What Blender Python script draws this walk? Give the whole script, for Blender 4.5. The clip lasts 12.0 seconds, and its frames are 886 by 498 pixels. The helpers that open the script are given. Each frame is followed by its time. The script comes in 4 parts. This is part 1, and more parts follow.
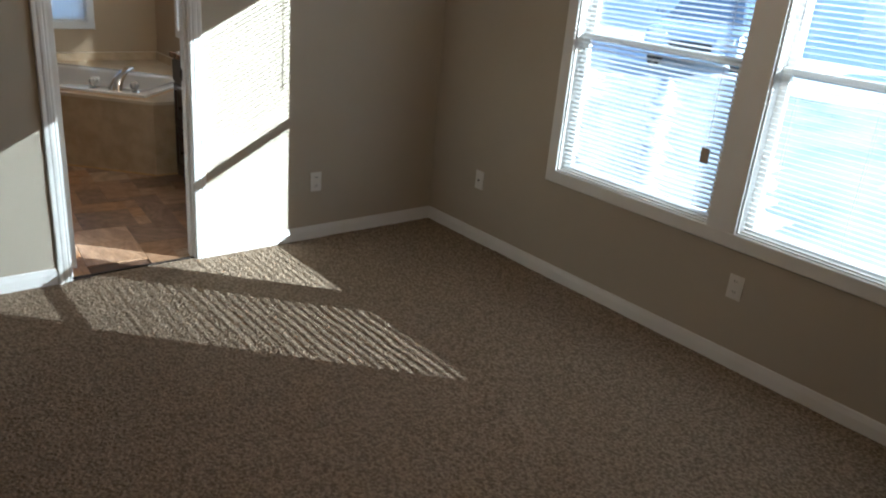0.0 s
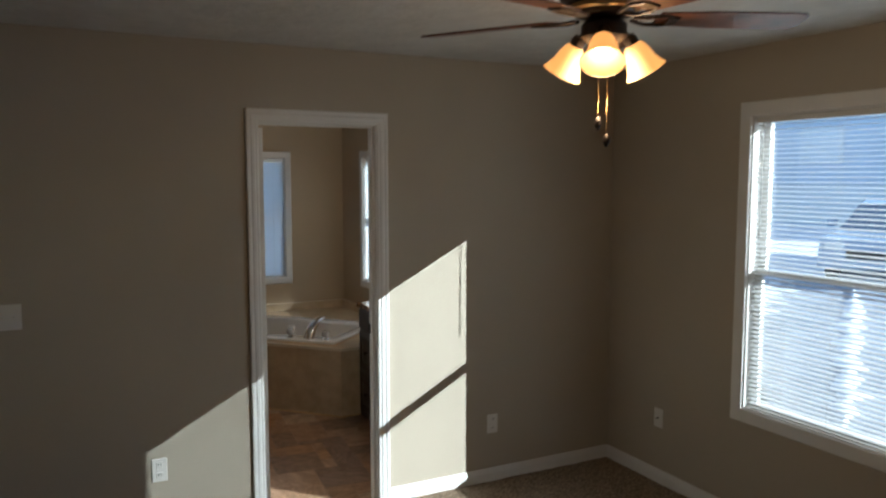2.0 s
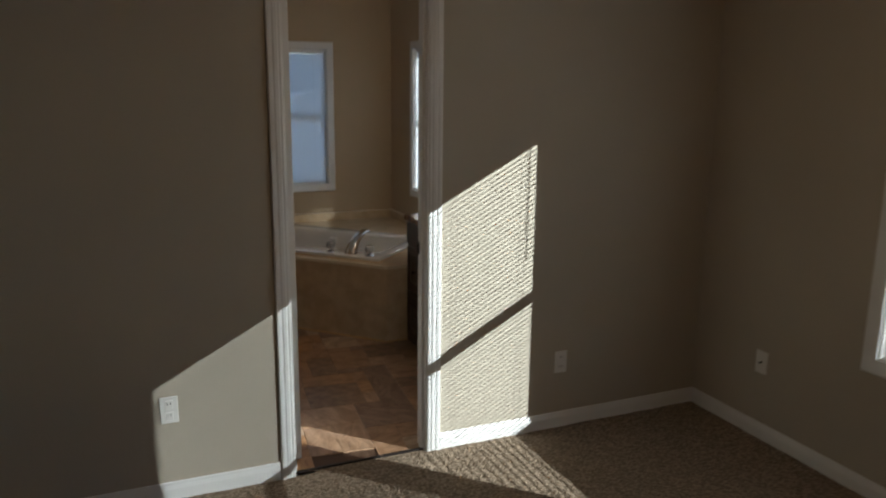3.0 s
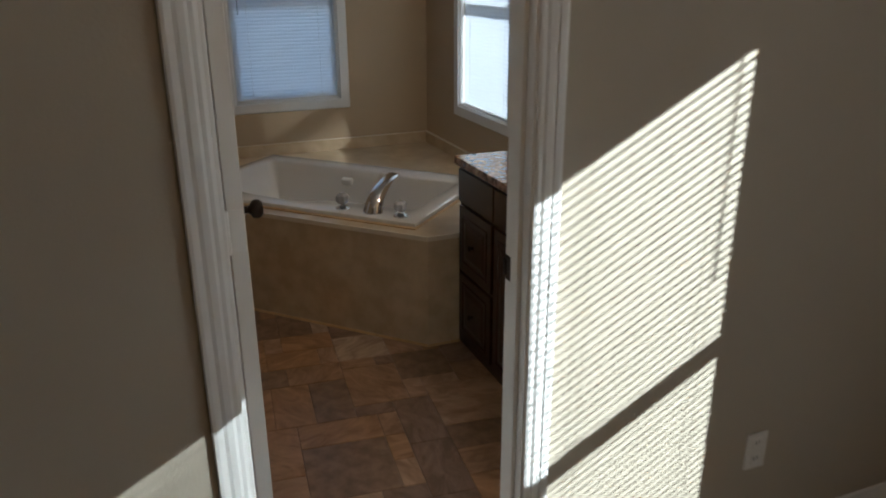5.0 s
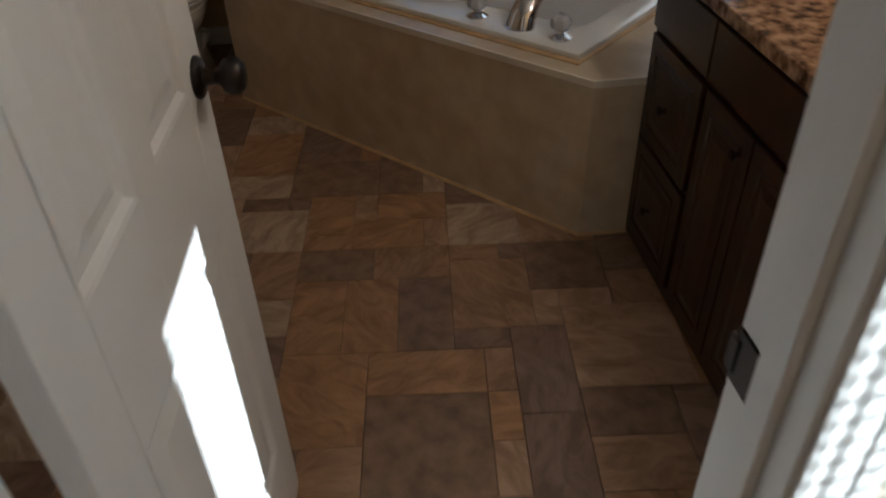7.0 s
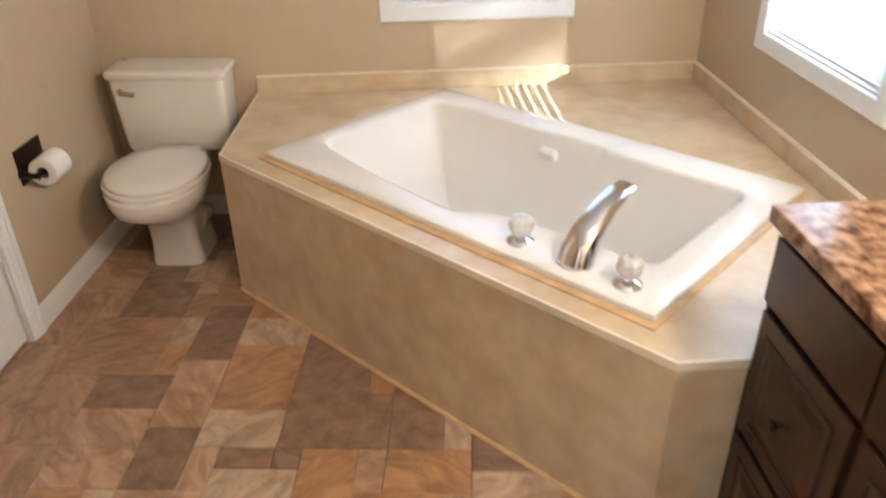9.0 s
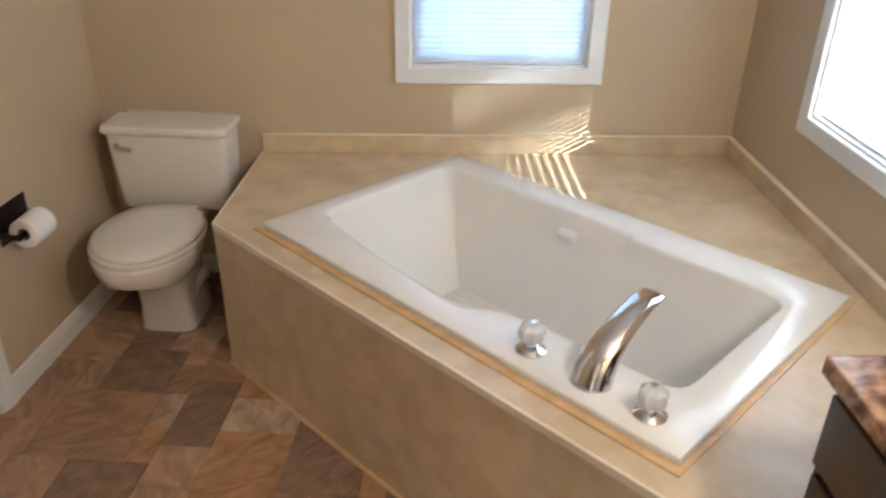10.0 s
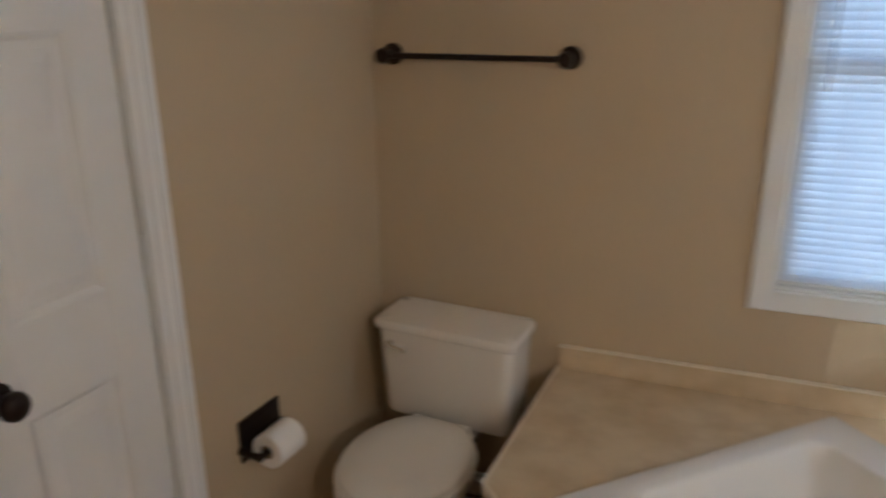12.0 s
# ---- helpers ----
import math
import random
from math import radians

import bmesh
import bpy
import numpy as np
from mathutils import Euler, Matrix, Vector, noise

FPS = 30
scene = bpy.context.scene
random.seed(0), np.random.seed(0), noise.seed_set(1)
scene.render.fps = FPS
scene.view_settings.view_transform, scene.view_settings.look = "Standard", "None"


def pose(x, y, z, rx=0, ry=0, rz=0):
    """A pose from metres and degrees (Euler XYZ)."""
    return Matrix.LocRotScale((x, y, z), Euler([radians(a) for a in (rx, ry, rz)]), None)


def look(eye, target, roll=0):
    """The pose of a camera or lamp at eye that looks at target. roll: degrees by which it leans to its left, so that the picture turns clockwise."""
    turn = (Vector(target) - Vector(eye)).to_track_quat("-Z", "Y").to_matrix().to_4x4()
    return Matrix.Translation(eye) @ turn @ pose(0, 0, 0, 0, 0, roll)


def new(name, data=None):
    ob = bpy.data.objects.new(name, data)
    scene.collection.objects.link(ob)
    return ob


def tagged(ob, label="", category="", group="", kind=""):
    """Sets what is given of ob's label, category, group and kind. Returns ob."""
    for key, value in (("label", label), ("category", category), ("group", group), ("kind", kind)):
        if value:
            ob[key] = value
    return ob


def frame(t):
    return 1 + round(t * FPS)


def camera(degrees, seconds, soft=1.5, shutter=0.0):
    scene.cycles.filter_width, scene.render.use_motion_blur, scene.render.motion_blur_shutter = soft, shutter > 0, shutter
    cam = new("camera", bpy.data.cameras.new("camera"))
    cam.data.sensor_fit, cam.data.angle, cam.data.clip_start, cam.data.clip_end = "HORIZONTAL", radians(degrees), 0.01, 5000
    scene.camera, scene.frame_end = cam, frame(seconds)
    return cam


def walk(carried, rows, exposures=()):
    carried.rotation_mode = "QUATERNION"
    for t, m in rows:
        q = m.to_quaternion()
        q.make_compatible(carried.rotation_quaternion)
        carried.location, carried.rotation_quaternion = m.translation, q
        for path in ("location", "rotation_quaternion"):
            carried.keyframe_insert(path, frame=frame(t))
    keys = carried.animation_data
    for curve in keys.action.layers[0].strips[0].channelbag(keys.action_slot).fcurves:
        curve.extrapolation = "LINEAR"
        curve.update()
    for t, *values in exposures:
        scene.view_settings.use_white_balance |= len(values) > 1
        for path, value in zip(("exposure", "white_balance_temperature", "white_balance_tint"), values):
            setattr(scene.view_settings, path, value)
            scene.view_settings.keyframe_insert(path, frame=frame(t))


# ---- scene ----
cam = camera(60.3, 12.0, soft=1.9, shutter=0.5)
PATH = [
    (0, (0.314, 0.013, 1.694), (1.526, 1.428, 0.967), 5.2),
    (0.5, (0.236, -0.001, 1.766), (1.421, 1.483, 1.139), 4.2),
    (1, (0.221, -0.073, 1.777), (1.233, 1.624, 1.47), 0.9),
    (1.5, (0.201, -0.134, 1.796), (1.162, 1.616, 1.681), 0.6),
    (2, (0.224, -0.032, 1.838), (1.134, 1.739, 1.649), 0.0),
    (2.5, (0.323, 0.235, 1.793), (1.172, 2.016, 1.464), 0.5),
    (3, (0.51, 0.662, 1.747), (1.285, 2.456, 1.321), 0.6),
    (3.2, (0.581, 0.81, 1.719), (1.312, 2.608, 1.234), 0.2),
    (4.8, (1.035, 2.299, 1.613), (1.655, 4.076, 0.935), 0.2),
    (5, (1.053, 2.441, 1.642), (1.739, 4.187, 0.948), -0.4),
    (5.5, (1.138, 2.791, 1.6), (1.7, 4.526, 0.779), -1.1),
    (6, (1.347, 3.095, 1.526), (1.618, 4.8, 0.516), -1.0),
    (6.5, (1.455, 3.301, 1.467), (1.637, 4.875, 0.246), -1.5),
    (8.3, (1.613, 3.999, 1.47), (1.725, 5.625, 0.31), -2.6),
    (8.5, (1.645, 4.075, 1.486), (1.683, 5.72, 0.348), -3.9),
    (9, (1.592, 4.188, 1.528), (1.69, 5.916, 0.526), -1.0),
    (9.5, (1.571, 4.334, 1.557), (1.586, 6.088, 0.596), 0.7),
    (10, (1.642, 4.444, 1.581), (1.692, 6.212, 0.647), 0.9),
    (10.5, (1.717, 4.489, 1.632), (1.876, 6.296, 0.791), -0.4),
    (11, (1.726, 4.601, 1.653), (1.676, 6.489, 0.995), -0.3),
    (11.5, (1.604, 4.918, 1.689), (1.32, 6.793, 1.055), 0.8),
    (12, (1.438, 5.148, 1.637), (0.768, 6.916, 0.985), -0.5),
]
walk(cam, [(t, look(eye, target, roll)) for t, eye, target, roll in PATH],
     [(0, 2.05, 4750, 4), (0.5, 1.6, 4800, 3), (1.0, 1.52, 4780, 3), (1.5, 1.5, 4800, 3), (2.0, 1.4, 4950, 4), (2.5, 1.2, 5150, 6), (3.0, 1.05, 5100, 6), (5.0, 1.45, 4950, 5), (5.5, 1.20, 4880, 5), (6.0, 0.90, 4850, 5), (6.5, 0.92, 4780, 6),
      (8.3, 4.02, 5150, 8), (8.8, 4.05, 5000, 7), (9.5, 3.77, 4820, 7), (10.0, 3.55, 4820, 6), (10.5, 3.22, 4920, 6), (11.0, 3.05, 4880, 6), (11.5, 2.88, 4820, 6), (12.0, 2.65, 4950, 7)])


# light
SUN_WAY = Vector((-1.0, 1.03, -0.549)).normalized()
world = bpy.data.worlds.new("world")
scene.world = world
world.use_nodes = True
wn = world.node_tree.nodes
sky = wn.new("ShaderNodeTexSky")
sky.sky_type, sky.sun_disc = "NISHITA", False
sky.sun_elevation = math.asin(-SUN_WAY.z)
sky.sun_rotation = math.atan2(-SUN_WAY.x, -SUN_WAY.y)
world.node_tree.links.new(sky.outputs[0], wn["Background"].inputs[0])
wn["Background"].inputs[1].default_value = 0.095
sun = new("sun", bpy.data.lights.new("sun", "SUN"))
sun.data.energy, sun.data.angle, sun.data.color = 5.0, radians(0.34), (1.0, 0.90, 0.70)
sun.matrix_world = Matrix.Translation((10, -8, 8)) @ SUN_WAY.to_track_quat("-Z", "Y").to_matrix().to_4x4()


# ---- materials ----
def mat(name, color, rough=0.6, metal=0.0, var=0.0, scale=8.0, bump=0.0, bscale=200.0, color2=None, coat=0.0, spec=0.5, detail=4.0, dist=0.002):
    m = bpy.data.materials.new(name)
    m.use_nodes = True
    nt = m.node_tree
    b = nt.nodes["Principled BSDF"]
    b.inputs["Roughness"].default_value, b.inputs["Metallic"].default_value = rough, metal
    b.inputs["Coat Weight"].default_value, b.inputs["Specular IOR Level"].default_value = coat, spec
    b.inputs["Base Color"].default_value = (*color, 1)
    tc = nt.nodes.new("ShaderNodeTexCoord")
    if var or color2:
        n = nt.nodes.new("ShaderNodeTexNoise")
        n.inputs["Scale"].default_value, n.inputs["Detail"].default_value = scale, detail
        r = nt.nodes.new("ShaderNodeValToRGB")
        c2 = color2 or tuple(c * (1 - var) for c in color)
        c1 = color if color2 else tuple(min(1, c * (1 + var)) for c in color)
        r.color_ramp.elements[0].color, r.color_ramp.elements[1].color = (*c2, 1), (*c1, 1)
        r.color_ramp.elements[0].position, r.color_ramp.elements[1].position = 0.35, 0.65
        nt.links.new(tc.outputs["Object"], n.inputs["Vector"])
        nt.links.new(n.outputs["Fac"], r.inputs["Fac"])
        nt.links.new(r.outputs["Color"], b.inputs["Base Color"])
    if bump:
        n2 = nt.nodes.new("ShaderNodeTexNoise")
        n2.inputs["Scale"].default_value, n2.inputs["Detail"].default_value = bscale, 3
        bp = nt.nodes.new("ShaderNodeBump")
        bp.inputs["Strength"].default_value, bp.inputs["Distance"].default_value = bump, dist
        nt.links.new(tc.outputs["Object"], n2.inputs["Vector"])
        nt.links.new(n2.outputs["Fac"], bp.inputs["Height"])
        nt.links.new(bp.outputs["Normal"], b.inputs["Normal"])
    return m


M_WALL = mat("beige_wall_paint", (0.455, 0.41, 0.33), 0.75, var=0.03, scale=1.5, bump=0.25, bscale=160)
M_BWALL = mat("tan_bath_paint", (0.52, 0.415, 0.275), 0.7, var=0.03, scale=1.5, bump=0.25, bscale=160)
M_CEIL = mat("white_ceiling", (0.70, 0.69, 0.66), 0.9, var=0.05, scale=9, bump=1.0, bscale=24, dist=0.008)
M_TRIM = mat("white_trim", (0.78, 0.78, 0.77), 0.4, var=0.02, scale=5)
M_DOOR = mat("white_door", (0.76, 0.75, 0.73), 0.42, var=0.02, scale=4, bump=0.05, bscale=80)
M_CARPET = mat("beige_brown_carpet", (0.35, 0.275, 0.20), 0.95, color2=(0.15, 0.115, 0.08), scale=80, bump=0.7, bscale=95, spec=0.1, dist=0.009)
M_PLASTIC = mat("white_plastic", (0.78, 0.77, 0.74), 0.35)
M_DARK = mat("dark_slot", (0.02, 0.02, 0.02), 0.6)
M_BRONZE = mat("oil_rubbed_bronze", (0.028, 0.021, 0.018), 0.38, metal=0.6, var=0.2, scale=30)
M_CHROME = mat("chrome", (0.78, 0.78, 0.80), 0.07, metal=1.0)
M_BRASS = mat("brass_chain", (0.32, 0.21, 0.09), 0.42, metal=1.0)
M_TUB = mat("white_acrylic", (0.82, 0.80, 0.77), 0.12, coat=0.3)
M_CHINA = mat("white_china", (0.80, 0.76, 0.70), 0.10, coat=0.4)
M_SURR = mat("beige_laminate", (0.66, 0.535, 0.36), 0.28, color2=(0.54, 0.415, 0.255), scale=10, detail=8)
M_EDGE_HIGHLIGHT = mat("beige_edge_and_highlight", (0.80, 0.72, 0.58), 0.3, var=0.04)
# shared by the floor bead and the painted reflection round the tub
M_CAULK_REFLECTION = mat("golden_caulk_and_rim_reflection", (0.60, 0.41, 0.20), 0.35, var=0.1, scale=20)
# pale colour stands in for bright sky reflected in the neighbours' panes
M_SKY_PANE = mat("sky_reflecting_pale_glass", (0.72, 0.75, 0.80), 0.15, coat=0.5)
M_GRANITE = mat("brown_laminate_top", (0.46, 0.28, 0.16), 0.12, color2=(0.09, 0.04, 0.02), scale=34, detail=9)
M_WOOD = mat("dark_cherry_wood", (0.042, 0.012, 0.0045), 0.32, color2=(0.016, 0.005, 0.002), scale=14, coat=0.05)
M_BLADE = mat("dark_walnut_blade", (0.15, 0.058, 0.026), 0.35, color2=(0.05, 0.02, 0.01), scale=12)
M_PAPER = mat("tissue_paper", (0.82, 0.80, 0.77), 0.9, bump=0.2, bscale=300)
M_CARD = mat("cardboard", (0.30, 0.21, 0.12), 0.9)
M_TAG = mat("paper_tag", (0.35, 0.30, 0.24), 0.8)
M_SUB = mat("floor_underlay", (0.10, 0.055, 0.03), 0.7)
M_CLEAR = mat("acrylic_clear", (0.9, 0.9, 0.9), 0.05)
M_CLEAR.node_tree.nodes["Principled BSDF"].inputs["Transmission Weight"].default_value = 0.6
M_CLEAR.node_tree.nodes["Principled BSDF"].inputs["IOR"].default_value = 1.45


def glass():
    m = bpy.data.materials.new("window_glass")
    m.use_nodes = True
    nt = m.node_tree
    nt.nodes.remove(nt.nodes["Principled BSDF"])
    out = nt.nodes["Material Output"]
    tr, gl, mx, fr = (nt.nodes.new(k) for k in ("ShaderNodeBsdfTransparent", "ShaderNodeBsdfGlossy", "ShaderNodeMixShader", "ShaderNodeFresnel"))
    gl.inputs["Roughness"].default_value = 0.02
    tr.inputs["Color"].default_value = (0.93, 0.95, 0.96, 1)
    nt.links.new(fr.outputs[0], mx.inputs[0])
    nt.links.new(tr.outputs[0], mx.inputs[1])
    nt.links.new(gl.outputs[0], mx.inputs[2])
    nt.links.new(mx.outputs[0], out.inputs["Surface"])
    return m


M_GLASS = glass()


def translucent(name, color, amount):
    m = bpy.data.materials.new(name)
    m.use_nodes = True
    nt = m.node_tree
    b, out = nt.nodes["Principled BSDF"], nt.nodes["Material Output"]
    b.inputs["Base Color"].default_value, b.inputs["Roughness"].default_value = (*color, 1), 0.4
    t, mx = nt.nodes.new("ShaderNodeBsdfTranslucent"), nt.nodes.new("ShaderNodeMixShader")
    t.inputs["Color"].default_value = (*color, 1)
    mx.inputs[0].default_value = amount
    nt.links.new(b.outputs[0], mx.inputs[1])
    nt.links.new(t.outputs[0], mx.inputs[2])
    nt.links.new(mx.outputs[0], out.inputs["Surface"])
    return m


M_SLAT_B = translucent("white_blind_slat", (0.90, 0.92, 0.95), 0.66)
M_SLAT_C = translucent("white_sunny_slat", (0.88, 0.90, 0.93), 0.5)
M_SLAT = translucent("white_vinyl_slat", (0.92, 0.93, 0.94), 0.45)


def glowing(name, color, power):
    m = mat(name, (0.9, 0.7, 0.45), 0.4)
    b = m.node_tree.nodes["Principled BSDF"]
    b.inputs["Emission Color"].default_value, b.inputs["Emission Strength"].default_value = (*color, 1), power
    return m


M_SHADE = glowing("lit_amber_glass", (1.0, 0.37, 0.06), 0.42)
M_BULB = glowing("lit_bulb", (1.0, 0.72, 0.38), 3.2)


def tile_material():
    m = mat("brown_stone_vinyl", (0.2, 0.12, 0.07), 0.33, bump=0.12, bscale=60)
    nt = m.node_tree
    b = nt.nodes["Principled BSDF"]
    info, ramp, tc = nt.nodes.new("ShaderNodeObjectInfo"), nt.nodes.new("ShaderNodeValToRGB"), nt.nodes.new("ShaderNodeTexCoord")
    nz, mix, add = nt.nodes.new("ShaderNodeTexNoise"), nt.nodes.new("ShaderNodeMixRGB"), nt.nodes.new("ShaderNodeVectorMath")
    ramp.color_ramp.interpolation = "CONSTANT"
    e = ramp.color_ramp.elements
    e[0].color, e[0].position = (0.40, 0.235, 0.115, 1), 0.0
    e[1].color, e[1].position = (0.44, 0.29, 0.18, 1), 0.25
    for p, c in ((0.5, (0.36, 0.225, 0.13, 1)), (0.68, (0.48, 0.36, 0.25, 1)), (0.86, (0.25, 0.165, 0.115, 1))):
        e.new(p).color = c
    add.operation = "ADD"
    turn, ang = nt.nodes.new("ShaderNodeVectorRotate"), nt.nodes.new("ShaderNodeMath")
    stretch, bump = nt.nodes.new("ShaderNodeVectorMath"), nt.nodes.new("ShaderNodeBump")
    turn.rotation_type, ang.operation, stretch.operation = "Z_AXIS", "MULTIPLY", "MULTIPLY"
    ang.inputs[1].default_value = 29.0
    stretch.inputs[1].default_value = (0.75, 1.7, 1.0)
    nz.inputs["Scale"].default_value, nz.inputs["Detail"].default_value, nz.inputs["Distortion"].default_value = 9.0, 13.0, 1.1
    nz.inputs["Roughness"].default_value = 0.66
    n_ramp = nt.nodes.new("ShaderNodeValToRGB")
    n_ramp.color_ramp.elements[0].color, n_ramp.color_ramp.elements[0].position = (0.60, 0.54, 0.49, 1), 0.38
    n_ramp.color_ramp.elements[1].color, n_ramp.color_ramp.elements[1].position = (1.22, 1.22, 1.25, 1), 0.62
    mix.blend_type = "MULTIPLY"
    mix.inputs[0].default_value = 0.8
    bump.inputs["Strength"].default_value, bump.inputs["Distance"].default_value = 0.35, 0.002
    ln = nt.links.new
    ln(info.outputs["Random"], ramp.inputs["Fac"])
    ln(info.outputs["Random"], ang.inputs[0])
    ln(ang.outputs[0], turn.inputs["Angle"])
    ln(tc.outputs["Object"], add.inputs[0])
    ln(info.outputs["Location"], add.inputs[1])
    ln(add.outputs[0], turn.inputs["Vector"])
    ln(turn.outputs[0], stretch.inputs[0])
    ln(stretch.outputs[0], nz.inputs["Vector"])
    ln(nz.outputs["Fac"], n_ramp.inputs["Fac"])
    ln(nz.outputs["Fac"], bump.inputs["Height"])
    ln(bump.outputs["Normal"], b.inputs["Normal"])
    ln(ramp.outputs["Color"], mix.inputs[1])
    ln(n_ramp.outputs["Color"], mix.inputs[2])
    ln(mix.outputs[0], b.inputs["Base Color"])
    return m, ramp


M_TILE, _ = tile_material()


# ---- mesh helpers ----
def bm_box(bm, lo, hi, bevel=0.0, seg=2, m=None):
    lo, hi = Vector(lo), Vector(hi)
    tmp = bmesh.new()
    bmesh.ops.create_cube(tmp, size=1)
    bmesh.ops.scale(tmp, vec=hi - lo, verts=tmp.verts)
    bmesh.ops.translate(tmp, vec=(lo + hi) / 2, verts=tmp.verts)
    if bevel:
        bmesh.ops.bevel(tmp, geom=tmp.edges[:], offset=bevel, segments=seg, profile=0.5, affect="EDGES")
    join(bm, tmp, m)
    return bm


def join(bm, tmp, m=None):
    if m is not None:
        bmesh.ops.transform(tmp, matrix=m, verts=tmp.verts)
    me = bpy.data.meshes.new("tmp")
    tmp.to_mesh(me)
    tmp.free()
    bm.from_mesh(me)
    bpy.data.meshes.remove(me)


def bm_cyl(bm, r0, r1, depth, m=None, seg=24, bevel=0.0):
    tmp = bmesh.new()
    bmesh.ops.create_cone(tmp, cap_ends=True, segments=seg, radius1=r0, radius2=r1, depth=depth)
    if bevel:
        bmesh.ops.bevel(tmp, geom=[e for e in tmp.edges if all(len(f.verts) > 4 or abs(f.normal.z) < 0.9 for f in e.link_faces) and abs(e.verts[0].co.z - e.verts[1].co.z) < 1e-5], offset=bevel, segments=2, profile=0.5, affect="EDGES")
    join(bm, tmp, m)
    return bm


def bm_lathe(bm, profile, seg=32, m=None):
    tmp = bmesh.new()
    rings = []
    for r, z in profile:
        rings.append([tmp.verts.new((r * math.cos(2 * math.pi * k / seg), r * math.sin(2 * math.pi * k / seg), z)) for k in range(seg)])
    for a, b in zip(rings, rings[1:]):
        for k in range(seg):
            tmp.faces.new((a[k], a[(k + 1) % seg], b[(k + 1) % seg], b[k]))
    bmesh.ops.remove_doubles(tmp, verts=tmp.verts, dist=1e-6)
    bmesh.ops.recalc_face_normals(tmp, faces=tmp.faces)
    join(bm, tmp, m)
    return bm


def bm_loft(bm, loops, cap0=True, cap1=True, m=None):
    tmp = bmesh.new()
    rings = [[tmp.verts.new(p) for p in loop] for loop in loops]
    n = len(rings[0])
    for a, b in zip(rings, rings[1:]):
        for k in range(n):
            tmp.faces.new((a[k], a[(k + 1) % n], b[(k + 1) % n], b[k]))
    if cap0:
        tmp.faces.new(rings[0][::-1])
    if cap1:
        tmp.faces.new(rings[-1])
    bmesh.ops.recalc_face_normals(tmp, faces=tmp.faces)
    join(bm, tmp, m)
    return bm


def bm_prism(bm, poly, z0, z1, bevel=0.0):
    tmp = bmesh.new()
    f = tmp.faces.new([tmp.verts.new((x, y, z0)) for x, y in poly])
    up = bmesh.ops.extrude_face_region(tmp, geom=[f])
    bmesh.ops.translate(tmp, vec=(0, 0, z1 - z0), verts=[v for v in up["geom"] if isinstance(v, bmesh.types.BMVert)])
    bmesh.ops.recalc_face_normals(tmp, faces=tmp.faces)
    if bevel:
        bmesh.ops.bevel(tmp, geom=tmp.edges[:], offset=bevel, segments=2, profile=0.5, affect="EDGES")
    join(bm, tmp)
    return bm


def part(name, bm, material, parent=None, label="", m=None, smooth=None, category="", kind=""):
    me = bpy.data.meshes.new(name)
    if smooth is not None:
        for f in bm.faces:
            f.smooth = True
        for e in bm.edges:
            e.smooth = len(e.link_faces) < 2 or e.calc_face_angle(0) < radians(smooth)
    bm.to_mesh(me)
    bm.free()
    for mm in material if isinstance(material, (list, tuple)) else (material,):
        me.materials.append(mm)
    ob = new(name, me)
    if parent:
        ob.parent = parent
    if m is not None:
        ob.matrix_basis = m
    return tagged(ob, label, category, kind=kind)


def thing(name, m, label, category, group="", kind=""):
    ob = new(name)
    ob.matrix_basis = m
    ob.empty_display_size = 0.1
    return tagged(ob, label, category, group, kind)


def box(name, lo, hi, material, parent=None, bevel=0.0, label="", kind="", category=""):
    return part(name, bm_box(bmesh.new(), lo, hi, bevel), material, parent, label, kind=kind, category=category)


def tube(bm, points, r, seg=10, m=None):
    loops = []
    for i, p in enumerate(points):
        p = Vector(p)
        d = (Vector(points[min(i + 1, len(points) - 1)]) - Vector(points[max(i - 1, 0)])).normalized()
        q = d.to_track_quat("Z", "Y")
        rr = r[i] if isinstance(r, (list, tuple)) else r
        loops.append([p + q @ Vector((rr * math.cos(2 * math.pi * k / seg), rr * math.sin(2 * math.pi * k / seg), 0)) for k in range(seg)])
    bm_loft(bm, loops, m=m)
    return bm


# ---- plan ----
YW, T = 3.815, 0.11          # bedroom face of the wall between, and its thickness
XE, XW, YS, H = 3.414, -1.75, -2.3, 2.495
XB0, XB1, YB0, YB1 = 0.430, 2.830, YW + T, 7.236
DX0, DX1, DZ = 1.160, 1.792, 2.109
WZ0, WZ1 = 0.625, 2.145
BZ0, BZ1 = 0.862, 2.015
WEST0 = pose(XB0, YB1, 0, 0, 0, -6.2) @ pose(-XB0, -YB1, 0)      # the bath wall behind the toilet runs off square by a little


def wall(name, boxes, material=M_WALL, m=None):
    bm = bmesh.new()
    for lo, hi in boxes:
        bm_box(bm, lo, hi, m=m)
    return part(name, bm, material, label="beige painted drywall wall", kind="structure")


wall("wall_north", [((XW - T, YW, 0), (DX0 - 0.018, YB0, H)), ((DX1 + 0.018, YW, 0), (XE + T, YB0, H)), ((DX0 - 0.018, YW, DZ + 0.018), (DX1 + 0.018, YB0, H))])
wall("wall_east", [((XE, YS, 0), (XE + T, 0.75, H)), ((XE, 1.636, 0), (XE + T, 1.780, H)), ((XE, 2.733, 0), (XE + T, YW, H)),
                   ((XE, 0.75, 0), (XE + T, 1.636, WZ0)), ((XE, 1.780, 0), (XE + T, 2.733, WZ0)), ((XE, 0.75, WZ1), (XE + T, 1.636, H)), ((XE, 1.780, WZ1), (XE + T, 2.733, H))])
wall("wall_south", [((XW - T, YS + 0.1, 0), (XE - 0.0005, YS + 0.21, H))])
